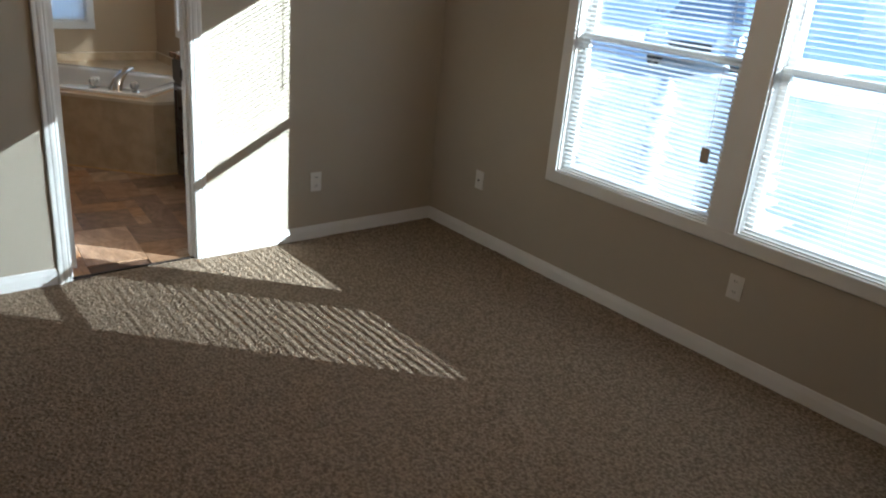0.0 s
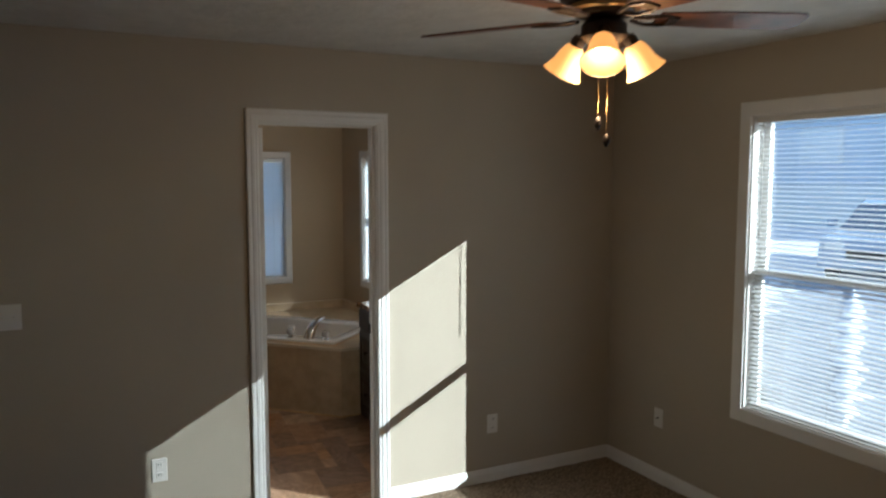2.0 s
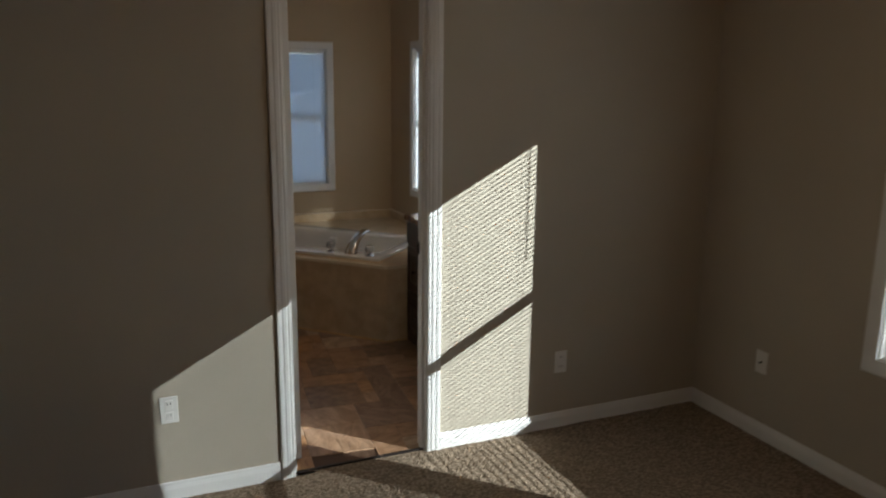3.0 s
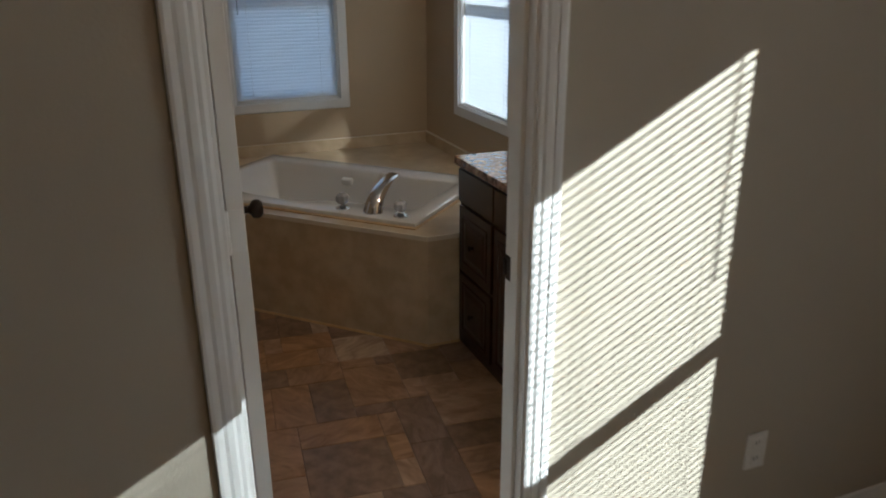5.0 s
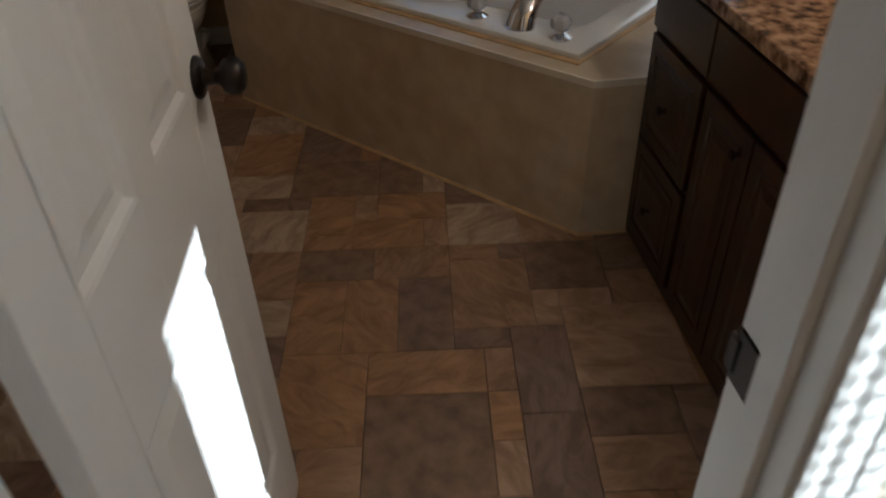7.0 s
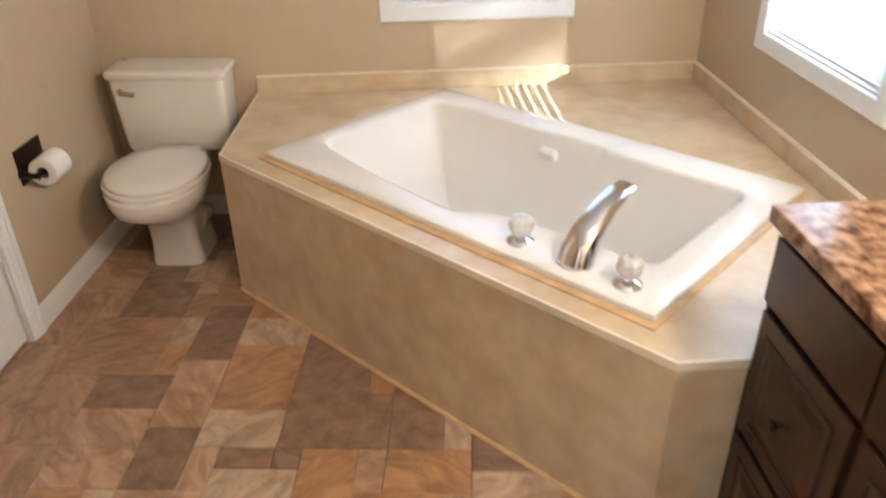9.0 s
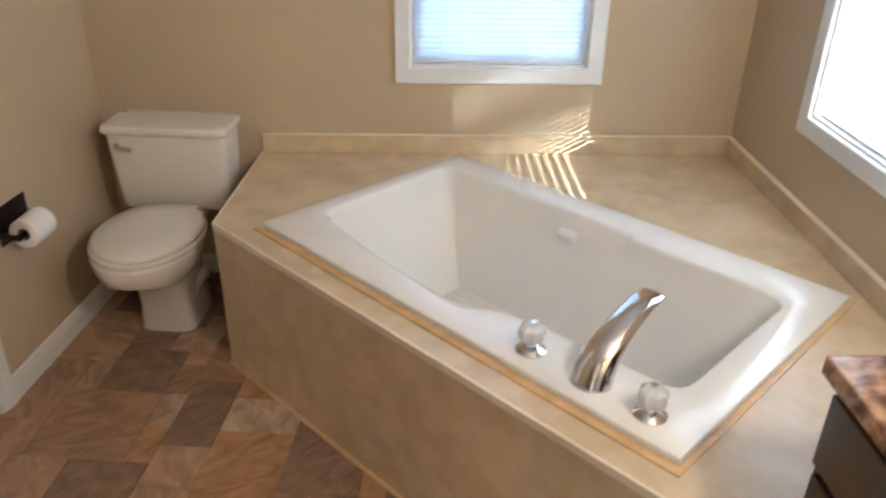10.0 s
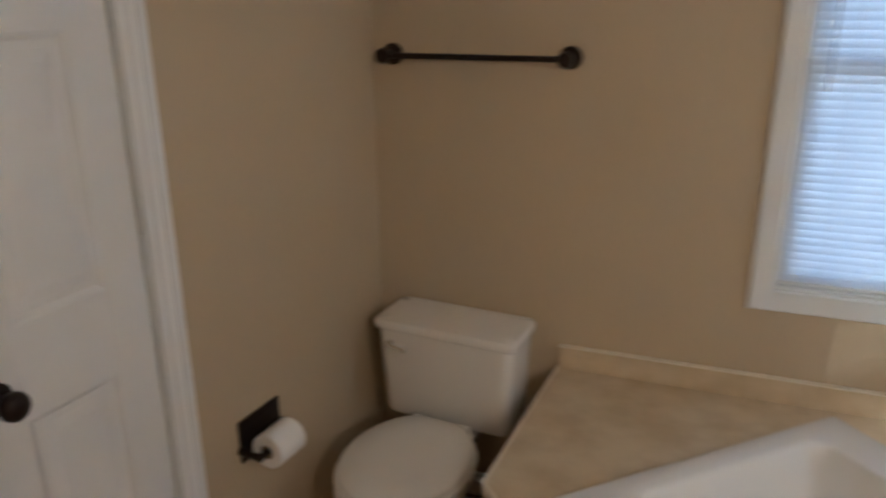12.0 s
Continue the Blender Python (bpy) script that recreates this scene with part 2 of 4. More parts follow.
wall("wall_west", [((XW - T, YS, 0), (XW, YW, H))])
wall("bath_wall_south", [((XB0 - 0.7, YB0, 0), (DX0 - 0.018, YB0 + 0.003, H)), ((DX1 + 0.018, YB0, 0), (XB1, YB0 + 0.003, H)), ((DX0 - 0.018, YB0, DZ + 0.018), (DX1 + 0.018, YB0 + 0.003, H))], material=M_BWALL)
wall("bath_wall_north", [((XB0 - T, YB1, 0), (1.592, YB1 + T, H)), ((2.240, YB1, 0), (XB1 + T, YB1 + T, H)), ((1.592, YB1, 0), (2.240, YB1 + T, BZ0)), ((1.592, YB1, BZ1), (2.240, YB1 + T, H))], material=M_BWALL)
wall("bath_wall_east", [((XB1, YB0, 0), (XB1 + T, 6.000, H)), ((XB1, 6.675, 0), (XB1 + T, YB1, H)), ((XB1, 6.000, 0), (XB1 + T, 6.675, BZ0)), ((XB1, 6.000, BZ1), (XB1 + T, 6.675, H))], material=M_BWALL)
wall("bath_wall_west", [((XB0 - T, YB0 - 0.08, 0), (XB0, 5.904, H)), ((XB0 - T, 6.338, 0), (XB0, YB1 + 0.05, H)), ((XB0 - T, 5.904, 2.055), (XB0, 6.338, H))], m=WEST0, material=M_BWALL)
wall("closet_wall", [((XB0 - T - 0.4, 5.75, 0), (XB0 - T - 0.3, 6.45, H)), ((XB0 - T - 0.3, 5.75, 0), (XB0 - T, 5.85, H)), ((XB0 - T - 0.3, 6.35, 0), (XB0 - T, 6.45, H))], m=WEST0, material=M_BWALL)

part("ceiling", bm_box(bmesh.new(), (XW - T, YS - T, H), (XE + T, YB0, H + 0.1)), M_CEIL, label="white knock-down textured ceiling", kind="structure")
part("bath_ceiling", bm_box(bmesh.new(), (XB0 - 1.1, YB0, H + 0.002), (XE, YB1 + T, H + 0.1)), M_CEIL, label="white textured bathroom ceiling", kind="structure")
part("bath_floor", bm_box(bmesh.new(), (XB0 - 1.0, YW + 0.03, -0.12), (XB1 + T, YB1 + T, -0.006)), M_SUB, label="brown stone-look vinyl floor", kind="structure")
part("floor", bm_box(bmesh.new(), (XW - T, YS - T, -0.12), (XE + T, YW + 0.03, 0.0)), M_CARPET, label="beige brown cut-pile carpet", kind="structure")

BASE = 0.085


def skirting(name, p0, p1, out, m=None):
    """A baseboard from p0 to p1, proud of the wall towards out."""
    p0, p1, o = Vector((*p0, 0)), Vector((*p1, 0)), Vector((*out, 0))
    prof = ((0, 0), (0.013, 0), (0.013, 0.055), (0.010, 0.066), (0.008, 0.072), (0.007, 0.080), (0.003, BASE), (0, BASE))
    b = bmesh.new()
    bm_loft(b, [[p + o * a + Vector((0, 0, z)) for a, z in prof] for p in (p0, p1)], m=m)
    return part(name, b, M_TRIM, label="white painted moulded baseboard", kind="structure")


CW = 0.062
skirting("baseboard", (XW, YW), (DX0 - 0.008 - CW, YW), (0, -1))
skirting("baseboard", (DX1 + 0.008 + CW, YW), (XE, YW), (0, -1))
skirting("baseboard", (XE, YS + 0.21), (XE, YW - 0.0135), (-1, 0))
skirting("baseboard", (XW, YS), (XW, YW - 0.0131), (1, 0))
skirting("baseboard", (XW + 0.0131, YS + 0.21), (XE - 0.0131, YS + 0.21), (0, 1))
skirting("baseboard", (XB0, 6.392), (XB0, YB1), (1, 0), WEST0)
skirting("baseboard", (XB0, YB0), (XB0, 5.850), (1, 0), WEST0)
skirting("baseboard", (XB0 + 0.0131, YB1), (1.005, YB1), (0, -1))


def casing_profile(w):
    return ((0, 0), (0, 0.007), (0.006, 0.010), (0.014, 0.010), (0.020, 0.014), (0.032, 0.015), (0.040, 0.012), (w - 0.022, 0.016), (w - 0.010, 0.018), (w - 0.003, 0.017), (w, 0.012), (w, 0))


def casing(name, parent, x0, x1, z0, z1, w, sides="LTR", m=None, flat=False):
    """Mitred moulding round an opening in the local plane y = 0, room side -y."""
    prof = casing_profile(w) if not flat else ((0, 0), (0, 0.012), (0.004, 0.015), (w - 0.006, 0.015), (w, 0.010), (w, 0))
    c = {"L": ((x0, z0, -1, -1), (x0, z1, -1, 1)), "T": ((x0, z1, -1, 1), (x1, z1, 1, 1)), "R": ((x1, z1, 1, 1), (x1, z0, 1, -1)), "B": ((x1, z0, 1, -1), (x0, z0, -1, -1))}
    for s in sides:
        loops = []
        for x, z, dx, dz in c[s]:
            if "B" not in sides and dz == -1:
                dz = 0
            loops.append([(x + dx * a, -d, z + dz * a) for a, d in prof])
        b = bmesh.new()
        bm_loft(b, loops)
        part(name, b, M_TRIM, parent, m=m)


# ---- door openings and doors ----
d1 = thing("door_1", pose(0, YW, 0), "white moulded door casing and jamb round an open bathroom doorway", "door frame", kind="structure")
casing("casing", d1, DX0 - 0.002, DX1 + 0.006, 0, DZ + 0.006, 0.062)
casing("casing", d1, -DX1 - 0.006, -DX0 + 0.006, 0, DZ + 0.006, CW, m=pose(0, T, 0, 0, 0, 180))
for x0, x1 in ((DX0 - 0.017, DX0), (DX1, DX1 + 0.017)):
    box("jamb", (x0, -0.001, 0), (x1, T + 0.001, DZ), M_TRIM, d1, 0.001)
box("jamb", (DX0 - 0.017, -0.001, DZ), (DX1 + 0.017, T + 0.001, DZ + 0.017), M_TRIM, d1, 0.001)
box("stop", (DX0, 0.030, 0), (DX0 + 0.011, 0.064, DZ), M_TRIM, d1, 0.002)
box("stop", (DX1 - 0.011, 0.030, 0), (DX1, 0.064, DZ), M_TRIM, d1, 0.002)
box("stop", (DX0 + 0.011, 0.030, DZ - 0.011), (DX1 - 0.011, 0.064, DZ), M_TRIM, d1, 0.002)
bm = bm_box(bmesh.new(), (DX1 - 0.003, 0.070, 0.960), (DX1 + 0.001, 0.108, 1.018), 0.001)
bm_box(bm, (DX1 - 0.006, 0.100, 0.970), (DX1, 0.116, 1.008), 0.002)
part("strike_plate", bm, M_BRONZE, d1, "dark bronze strike plate")
box("threshold", (DX0, 0.022, -0.004), (DX1, 0.040, 0.007), M_BRONZE, d1, 0.003, label="thin dark metal threshold strip")


def panel_door(name, m, width, label, columns, rows, knob_side, thick=0.035, height=2.09):
    """A moulded panel door: hinge edge at local x = 0, leaf along +x, faces at y = 0 and y = -thick."""
    d = thing(name, m, label, "door")
    stile = 0.095
    b = bmesh.new()
    cw = (width - stile * (columns + 1)) / columns if columns > 1 else width - 2 * stile
    gap = stile * (0.8 if columns > 1 else 1)
    cols = [(stile, stile + cw)] if columns == 1 else [(stile, (width - gap) / 2), ((width + gap) / 2, width - stile)]
    bm_box(b, (0, -thick, 0.012), (stile, 0, height), 0.002)
    bm_box(b, (width - stile, -thick, 0.012), (width, 0, height), 0.002)
    if columns > 1:
        bm_box(b, (cols[0][1], -thick, 0.012), (cols[1][0], 0, height))
    zs = [0.012] + [v for r in rows for v in r] + [height]
    for k in range(0, len(zs), 2):
        bm_box(b, (stile, -thick + 0.0002, zs[k]), (width - stile, -0.0002, zs[k + 1]))
    part("frame", b, M_DOOR, d)
    for x0, x1 in cols:
        for z0, z1 in rows:
            b = bmesh.new()
            for s, y in ((1, 0), (-1, -thick)):
                def loop(i, dep):
                    return [(x0 + i, y - s * dep, z0 + i), (x1 - i, y - s * dep, z0 + i), (x1 - i, y - s * dep, z1 - i), (x0 + i, y - s * dep, z1 - i)]
                bm_loft(b, [loop(0, 0.0), loop(0.006, 0.002), (loop(0.014, 0.009)), loop(0.030, 0.009), loop(0.052, 0.003)], cap0=False)
            part("panel", b, M_DOOR, d, "recessed raised-field door panel")
    return d


def knob_set(d, x, z, thick):
    for s, y in ((1, 0.0), (-1, -thick)):
        b = bmesh.new()
        bm_lathe(b, [(0, 0), (0.031, 0), (0.031, 0.004), (0.026, 0.009), (0.012, 0.011), (0.010, 0.028), (0.014, 0.034), (0.024, 0.040), (0.0275, 0.050), (0.026, 0.060), (0.018, 0.068), (0, 0.070)], 28)
        part("door_knob", b, M_BRONZE, d, "dark bronze round door knob", m=Matrix.Translation((x, y, z)) @ (pose(0, 0, 0, -90) if s > 0 else pose(0, 0, 0, 90)), smooth=40)


ROWS_6 = ((0.24, 0.80), (1.01, 1.55), (1.66, 1.89))
entry = panel_door("bathroom_door", pose(DX0 + 0.022, YW + T + 0.026, 0, 0, 0, 85.5), 0.626, "white six-panel bathroom door standing open inward with dark bronze knobs", 2, ROWS_6, 1)
knob_set(entry, 0.626 - 0.042, 1.012, 0.035)
box("latch_plate", (0.6225, -0.030, 0.97), (0.6255, -0.005, 1.03), M_BRONZE, entry, label="small dark latch plate")
for z in (0.20, 1.10, 1.83):
    b = bm_box(bmesh.new(), (-0.0015, -0.032, z), (0.001, -0.002, z + 0.09), 0.0005)
    bm_cyl(b, 0.0065, 0.0065, 0.09, Matrix.Translation((-0.010, 0.003, z + 0.045)), 14)
    bm_box(b, (-0.026, 0.000, z + 0.002), (-0.003, 0.002, z + 0.088))
    bm_box(b, (-0.003, -0.004, z + 0.002), (0.0005, 0.002, z + 0.088))
    part("hinge", b, M_TRIM, entry, "white painted butt hinge")

closet = panel_door("closet_door", WEST0 @ pose(XB0 - 0.012, 6.321, 0, 0, 0, -90), 0.400, "narrow white three-panel closet door, closed, with a dark bronze knob", 1, ((0.24, 0.885), (1.07, 1.57), (1.66, 1.89)), 1, height=2.02)
knob_set(closet, 0.400 - 0.045, 0.955, 0.035)
for z in (0.20, 1.07, 1.78):
    part("hinge", bm_cyl(bmesh.new(), 0.0055, 0.0055, 0.09, Matrix.Translation((-0.006, 0.006, z + 0.04)), 12), M_TRIM, closet, "white painted hinge knuckle")
d2 = thing("door_2", WEST0 @ pose(XB0, 6.121, 0, 0, 0, 90), "white moulded casing and jamb round a closet door", "door frame", kind="structure")
casing("casing", d2, -0.207, 0.207, 0, 2.04, 0.064)
box("jamb", (-0.215, 0.001, 0), (-0.2045, T, 2.04), M_TRIM, d2)
box("jamb", (0.2045, 0.001, 0), (0.215, T, 2.04), M_TRIM, d2)
box("jamb", (-0.215, 0.001, 2.04), (0.215, T, 2.054), M_TRIM, d2)


# ---- windows ----
def window(name, m, bays, z0, z1, w, rail, label):
    """Local x along the wall, y outward, origin on the room face."""
    win = thing(name, m, label, "window", kind="structure")
    x0, x1 = bays[0][0], bays[-1][1]
    casing("casing", win, x0, x1, z0, z1, w, "LTRB", flat=True)
    for (_, a), (b0, _) in zip(bays, bays[1:]):
        box("mullion", (a, -0.014, z0), (b0, -0.0005, z1), M_TRIM, win, 0.003)
    for a, b0 in bays:
        bm = bmesh.new()
        for lo, hi in (((a, 0.001, z0), (a + 0.008, T, z1)), ((b0 - 0.008, 0.001, z0), (b0, T, z1)), ((a + 0.008, 0.001, z1 - 0.008), (b0 - 0.008, T, z1)), ((a + 0.008, 0.001, z0), (b0 - 0.008, T, z0 + 0.008))):
            bm_box(bm, lo, hi)
        part("reveal", bm, M_TRIM, win)
        for s0, s1, y in ((rail - 0.02, z1 - 0.008, 0.078), (z0 + 0.008, rail + 0.02, 0.052)):
            bm = bmesh.new()
            f, g = (0.040 if x1 - x0 > 1 else 0.028), 0.026
            for lo, hi in (((a + 0.008, y, s0), (a + 0.008 + f, y + 0.025, s1)), ((b0 - 0.008 - f, y, s0), (b0 - 0.008, y + 0.025, s1)), ((a + 0.008 + f, y + 0.0005, s1 - g), (b0 - 0.008 - f, y + 0.0245, s1)), ((a + 0.008 + f, y + 0.0005, s0), (b0 - 0.008 - f, y + 0.0245, s0 + g))):
                bm_box(bm, lo, hi, 0.002)
            part("sash", bm, M_PLASTIC, win, "white vinyl sash")
            p = box("pane", (a + 0.008 + f, y + 0.010, s0 + g), (b0 - 0.008 - f, y + 0.014, s1 - g), M_GLASS, win, label="clear window pane")
            p.visible_shadow = False
        bm = bm_box(bmesh.new(), ((a + b0) / 2 - 0.03, 0.042, rail + 0.004), ((a + b0) / 2 + 0.03, 0.052, rail + 0.016), 0.003)
        part("sash_lock", bm, M_PLASTIC, win)
    return win


def blind(name, m, x0, x1, z0, z1, tilt, label, group, pitch=0.026, tag_x=None, low=None):
    """A mini blind hung in a window opening; tilt turns the slats about their length."""
    bl = thing(name, m, label, "window blind", group)
    y = 0.028
    box("headrail", (x0, y - 0.014, z1 - 0.026), (x1, y + 0.014, z1), M_PLASTIC, bl, 0.002)
    me = None
    n = int((z1 - 0.045 - z0 - 0.02) / pitch) + (x1 - x0 < 0.7)
    for k in range(n + 1):
        z = z1 - 0.042 - k * pitch
        if me is None:
            b = bmesh.new()
            half, c = pitch * (0.54 if x1 - x0 > 0.7 or low else 0.63), 0.0016
            pts = [(-half, 0), (-half / 2, c * 0.75), (0, c), (half / 2, c * 0.75), (half, 0)]
            up = [[(x, p, q + 0.0003) for p, q in pts] + [(x, p, q - 0.0003) for p, q in pts[::-1]] for x in (x0 + 0.004, x1 - 0.004)]
            bm_loft(b, up)
            s = part("slat", b, M_SLAT if x1 - x0 > 0.7 else (M_SLAT_B if not low else M_SLAT_C), bl, smooth=60)
            me = s.data
        else:
            s = new("slat", me)
            s.parent = bl
        s.matrix_basis = pose(0, y, z, (72.5 + min(1.0, (z - z0) / 0.27) * 9.5 if low and z < z0 + 0.34 else tilt) + random.uniform(-1.0, 1.0), random.uniform(-0.05, 0.05), 0)
    box("bottom_rail", (x0 + 0.003, y - 0.011, z0 - 0.002), (x1 - 0.003, y + 0.011, z0 + 0.006), M_PLASTIC, bl, 0.002)
    for x in (x0 + 0.10, (x0 + x1) / 2, x1 - 0.10) if x1 - x0 > 0.8 else (x0 + 0.10, x1 - 0.10):
        for dy in (-0.0135, 0.0135):
            part("ladder_cord", tube(bmesh.new(), [(x, y + dy, z0 + 0.01), (x, y + dy, z1 - 0.02)], 0.0007, 5), M_PLASTIC, bl)
    part("wand", tube(bmesh.new(), [(x0 + 0.05, y - 0.020, z1 - 0.03), (x0 + 0.05, y - 0.022, z1 - 0.62)], 0.003, 8), M_CLEAR, bl, "clear plastic tilt wand")
    if tag_x is not None:
        part("pull_cord", tube(bmesh.new(), [(tag_x, y - 0.020, z1 - 0.03), (tag_x, y - 0.020, z0 + 0.32)], 0.0012, 6), M_PLASTIC, bl)
        part("warning_tag", bm_box(bmesh.new(), (tag_x - 0.022, y - 0.0215, z0 + 0.255), (tag_x + 0.022, y - 0.0203, z0 + 0.325)), M_TAG, bl, "small brown paper warning tag")
    return bl


MW1 = pose(XE, 1.708, 0, 0, 0, -90)
window("window_1", MW1, [(-1.025, -0.072), (0.072, 0.958)], WZ0, WZ1, 0.070, 1.345, "white double-hung twin window with flat white casing over snowy yard")
blind("mini_blind", MW1, -1.015, -0.082, WZ0 + 0.010, WZ1 - 0.010, 13, "white vinyl mini blind lowered with slats open, brown tag on cord", "bedroom window blinds", 0.0235, tag_x=-0.165)
blind("mini_blind", MW1, 0.082, 0.948, WZ0 + 0.010, WZ1 - 0.010, -9, "white vinyl mini blind lowered with slats open in the twin window", "bedroom window blinds", 0.0235)
MW2 = pose(1.916, YB1, 0)
window("window_2", MW2, [(-0.324, 0.324)], BZ0, BZ1, 0.060, 1.44, "white double-hung window with flat casing above the tub deck")
blind("mini_blind", MW2, -0.314, 0.314, BZ0 + 0.012, BZ1 - 0.010, 68, "white vinyl mini blind closed over the bathroom back window", "bathroom window blinds", 0.021)
MW3 = pose(XB1, 6.3375, 0, 0, 0, -90)
window("window_3", MW3, [(-0.3375, 0.3375)], BZ0, BZ1, 0.060, 1.44, "white double-hung window with flat casing in the bathroom outer wall")
blind("mini_blind", MW3, -0.3275, 0.3275, BZ0 + 0.012, BZ1 - 0.010, 80, "white vinyl mini blind closed over the sunny bathroom window", "bathroom window blinds", 0.021, low=80)


# ---- outlets and switches ----
def outlet(name, m, label, cable=False):
    o = thing(name, m, label, "wall outlet")
    part("plate", bm_box(bmesh.new(), (-0.036, -0.006, -0.058), (0.036, -0.0002, 0.058), 0.0025), M_PLASTIC, o)
    if cable:
        part("jack", bm_cyl(bmesh.new(), 0.005, 0.005, 0.012, pose(0, -0.010, 0, 90), 12), M_DARK, o, "dark round cable jack")
    else:
        for z in (-0.026, 0.026):
            b = bm_box(bmesh.new(), (-0.016, -0.008, z - 0.017), (0.016, -0.0055, z + 0.017), 0.002)
            s = part("socket", b, M_PLASTIC, o)
            for x in (-0.006, 0.006):
                part("slot", bm_box(bmesh.new(), (x - 0.0012, -0.0086, z - 0.002), (x + 0.0012, -0.0078, z + 0.009)), M_DARK, s)
    return o


outlet("outlet", pose(0.642, YW, 0.410), "white duplex outlet plate low on beige wall beside doorway")
outlet("outlet", pose(2.533, YW, 0.358), "white duplex outlet plate low on shaded beige wall near corner")
outlet("cable_outlet", pose(XE, 3.343, 0.398, 0, 0, -90), "white cable jack plate low on window wall near corner", True)
outlet("outlet", pose(XE, 1.577, 0.387, 0, 0, -90), "white duplex outlet plate below the twin window")
sw = thing("light_switch", pose(0.030, YW, 1.217), "white double toggle switch plate on shaded beige wall", "light switch")
part("plate", bm_box(bmesh.new(), (-0.058, -0.006, -0.058), (0.058, -0.0002, 0.058), 0.0025), M_PLASTIC, sw)
for x in (-0.023, 0.023):
    part("toggle", bm_box(bmesh.new(), (x - 0.004, -0.016, -0.010), (x + 0.004, -0.005, 0.004), 0.0015), M_PLASTIC, sw)

# ---- ceiling fan ----
FX, FY = 1.700, 1.800
fan = thing("ceiling_fan", pose(FX, FY, H + 0.050), "dark bronze five-blade ceiling fan with three lit amber glass shades", "ceiling fan")
part("ceiling_plate", bm_lathe(bmesh.new(), [(0, -0.0505), (0.085, -0.0505), (0.085, -0.062), (0, -0.066)], 36), M_BRONZE, fan, smooth=35)
part("motor_housing", bm_lathe(bmesh.new(), [(0.0, -0.060), (0.060, -0.070), (0.125, -0.090), (0.145, -0.118), (0.148, -0.158), (0.130, -0.188), (0.100, -0.206), (0.085, -0.235), (0.045, -0.248), (0, -0.249)], 40), M_BRONZE, fan, smooth=35)
part("band", bm_lathe(bmesh.new(), [(0.101, -0.204), (0.105, -0.208), (0.105, -0.220), (0.090, -0.224)], 40), M_BRASS, fan, "thin brass band")
part("light_kit", bm_lathe(bmesh.new(), [(0, -0.247), (0.055, -0.250), (0.066, -0.262), (0.068, -0.296), (0.052, -0.312), (0.020, -0.322), (0, -0.324)], 36), M_BRONZE, fan, smooth=35)
CAM_DIR = 230.3
for k in range(5):
    a = CAM_DIR + 36 + 72 * k
    b = bmesh.new()
    outline = [(0.160, 0.046), (0.32, 0.062), (0.56, 0.068), (0.595, 0.062), (0.610, 0.046), (0.614, 0.020)]
    outline = outline + [(x, -y) for x, y in outline[::-1]]
    bm_prism(b, outline, -0.003, 0.003, 0.001)
    blade = part("blade", b, M_BLADE, fan, "dark walnut fan blade", m=pose(0, 0, -0.240, 0, 0, a) @ pose(0, 0, 0, -9, 0, 0))
    b = bmesh.new()
    for s in (-1, 1):
        tube(b, [(0.085, s * 0.010, -0.004), (0.125, s * 0.028, -0.008), (0.175, s * 0.036, -0.006), (0.215, s * 0.022, -0.005)], 0.006, 8)
    bm_box(b, (0.19, -0.026, -0.009), (0.225, 0.026, -0.003), 0.002)
    part("blade_iron", b, M_BRONZE, fan, m=pose(0, 0, -0.240, 0, 0, a) @ pose(0, 0, 0, -9, 0, 0))
SHADES = (CAM_DIR, CAM_DIR + 120, CAM_DIR + 240)
for a in SHADES:
    mm = pose(0, 0, -0.285, 0, 0, a) @ pose(0.054, 0, 0, 0, 0, 0)
    part("arm", tube(bmesh.new(), [(-0.02, 0, 0), (0.012, 0, 0.004), (0.030, 0, -0.012)], 0.011, 12), M_BRONZE, fan, m=mm, smooth=40)
    ms = mm @ pose(0.030, 0, -0.010, 0, 0, 0) @ pose(0, 0, 0, 0, -33, 0) @ Matrix.Scale(0.86, 4)
    part("socket_cup", bm_lathe(bmesh.new(), [(0, 0.012), (0.020, 0.010), (0.026, -0.004), (0.026, -0.024), (0, -0.026)], 24), M_BRONZE, fan, m=ms, smooth=40)
    sh = part("shade", bm_lathe(bmesh.new(), [(0.024, -0.022), (0.036, -0.034), (0.046, -0.060), (0.052, -0.090), (0.066, -0.120), (0.074, -0.132), (0.071, -0.133), (0.063, -0.120), (0.049, -0.090), (0.043, -0.060), (0.033, -0.036), (0.022, -0.025)], 32), M_SHADE, fan, "lit frosted amber bell glass shade", m=ms, smooth=60)
    part("bulb", bm_lathe(bmesh.new(), [(0, -0.026), (0.012, -0.03), (0.016, -0.05), (0.026, -0.075), (0.024, -0.095), (0.012, -0.108), (0, -0.110)], 20), M_BULB, fan, "glowing bulb", m=ms, smooth=60)
for dx, dy, ln in ((0.010, -0.008, 0.26), (-0.012, 0.006, 0.21)):
    ch = part("pull_chain", tube(bmesh.new(), [(dx, dy, -0.318), (dx, dy, -0.318 - ln)], 0.0010, 6), M_BRASS, fan, "brass pull chain")
    part("chain_fob", bm_lathe(bmesh.new(), [(0, 0), (0.005, -0.004), (0.011, -0.016), (0.010, -0.028), (0.004, -0.040), (0, -0.042)], 16), M_BRONZE, ch, "dark wooden chain fob", m=Matrix.Translation((dx, dy, -0.318 - ln)), smooth=50)
lamp = new("fan_lamp", bpy.data.lights.new("fan_lamp", "POINT"))
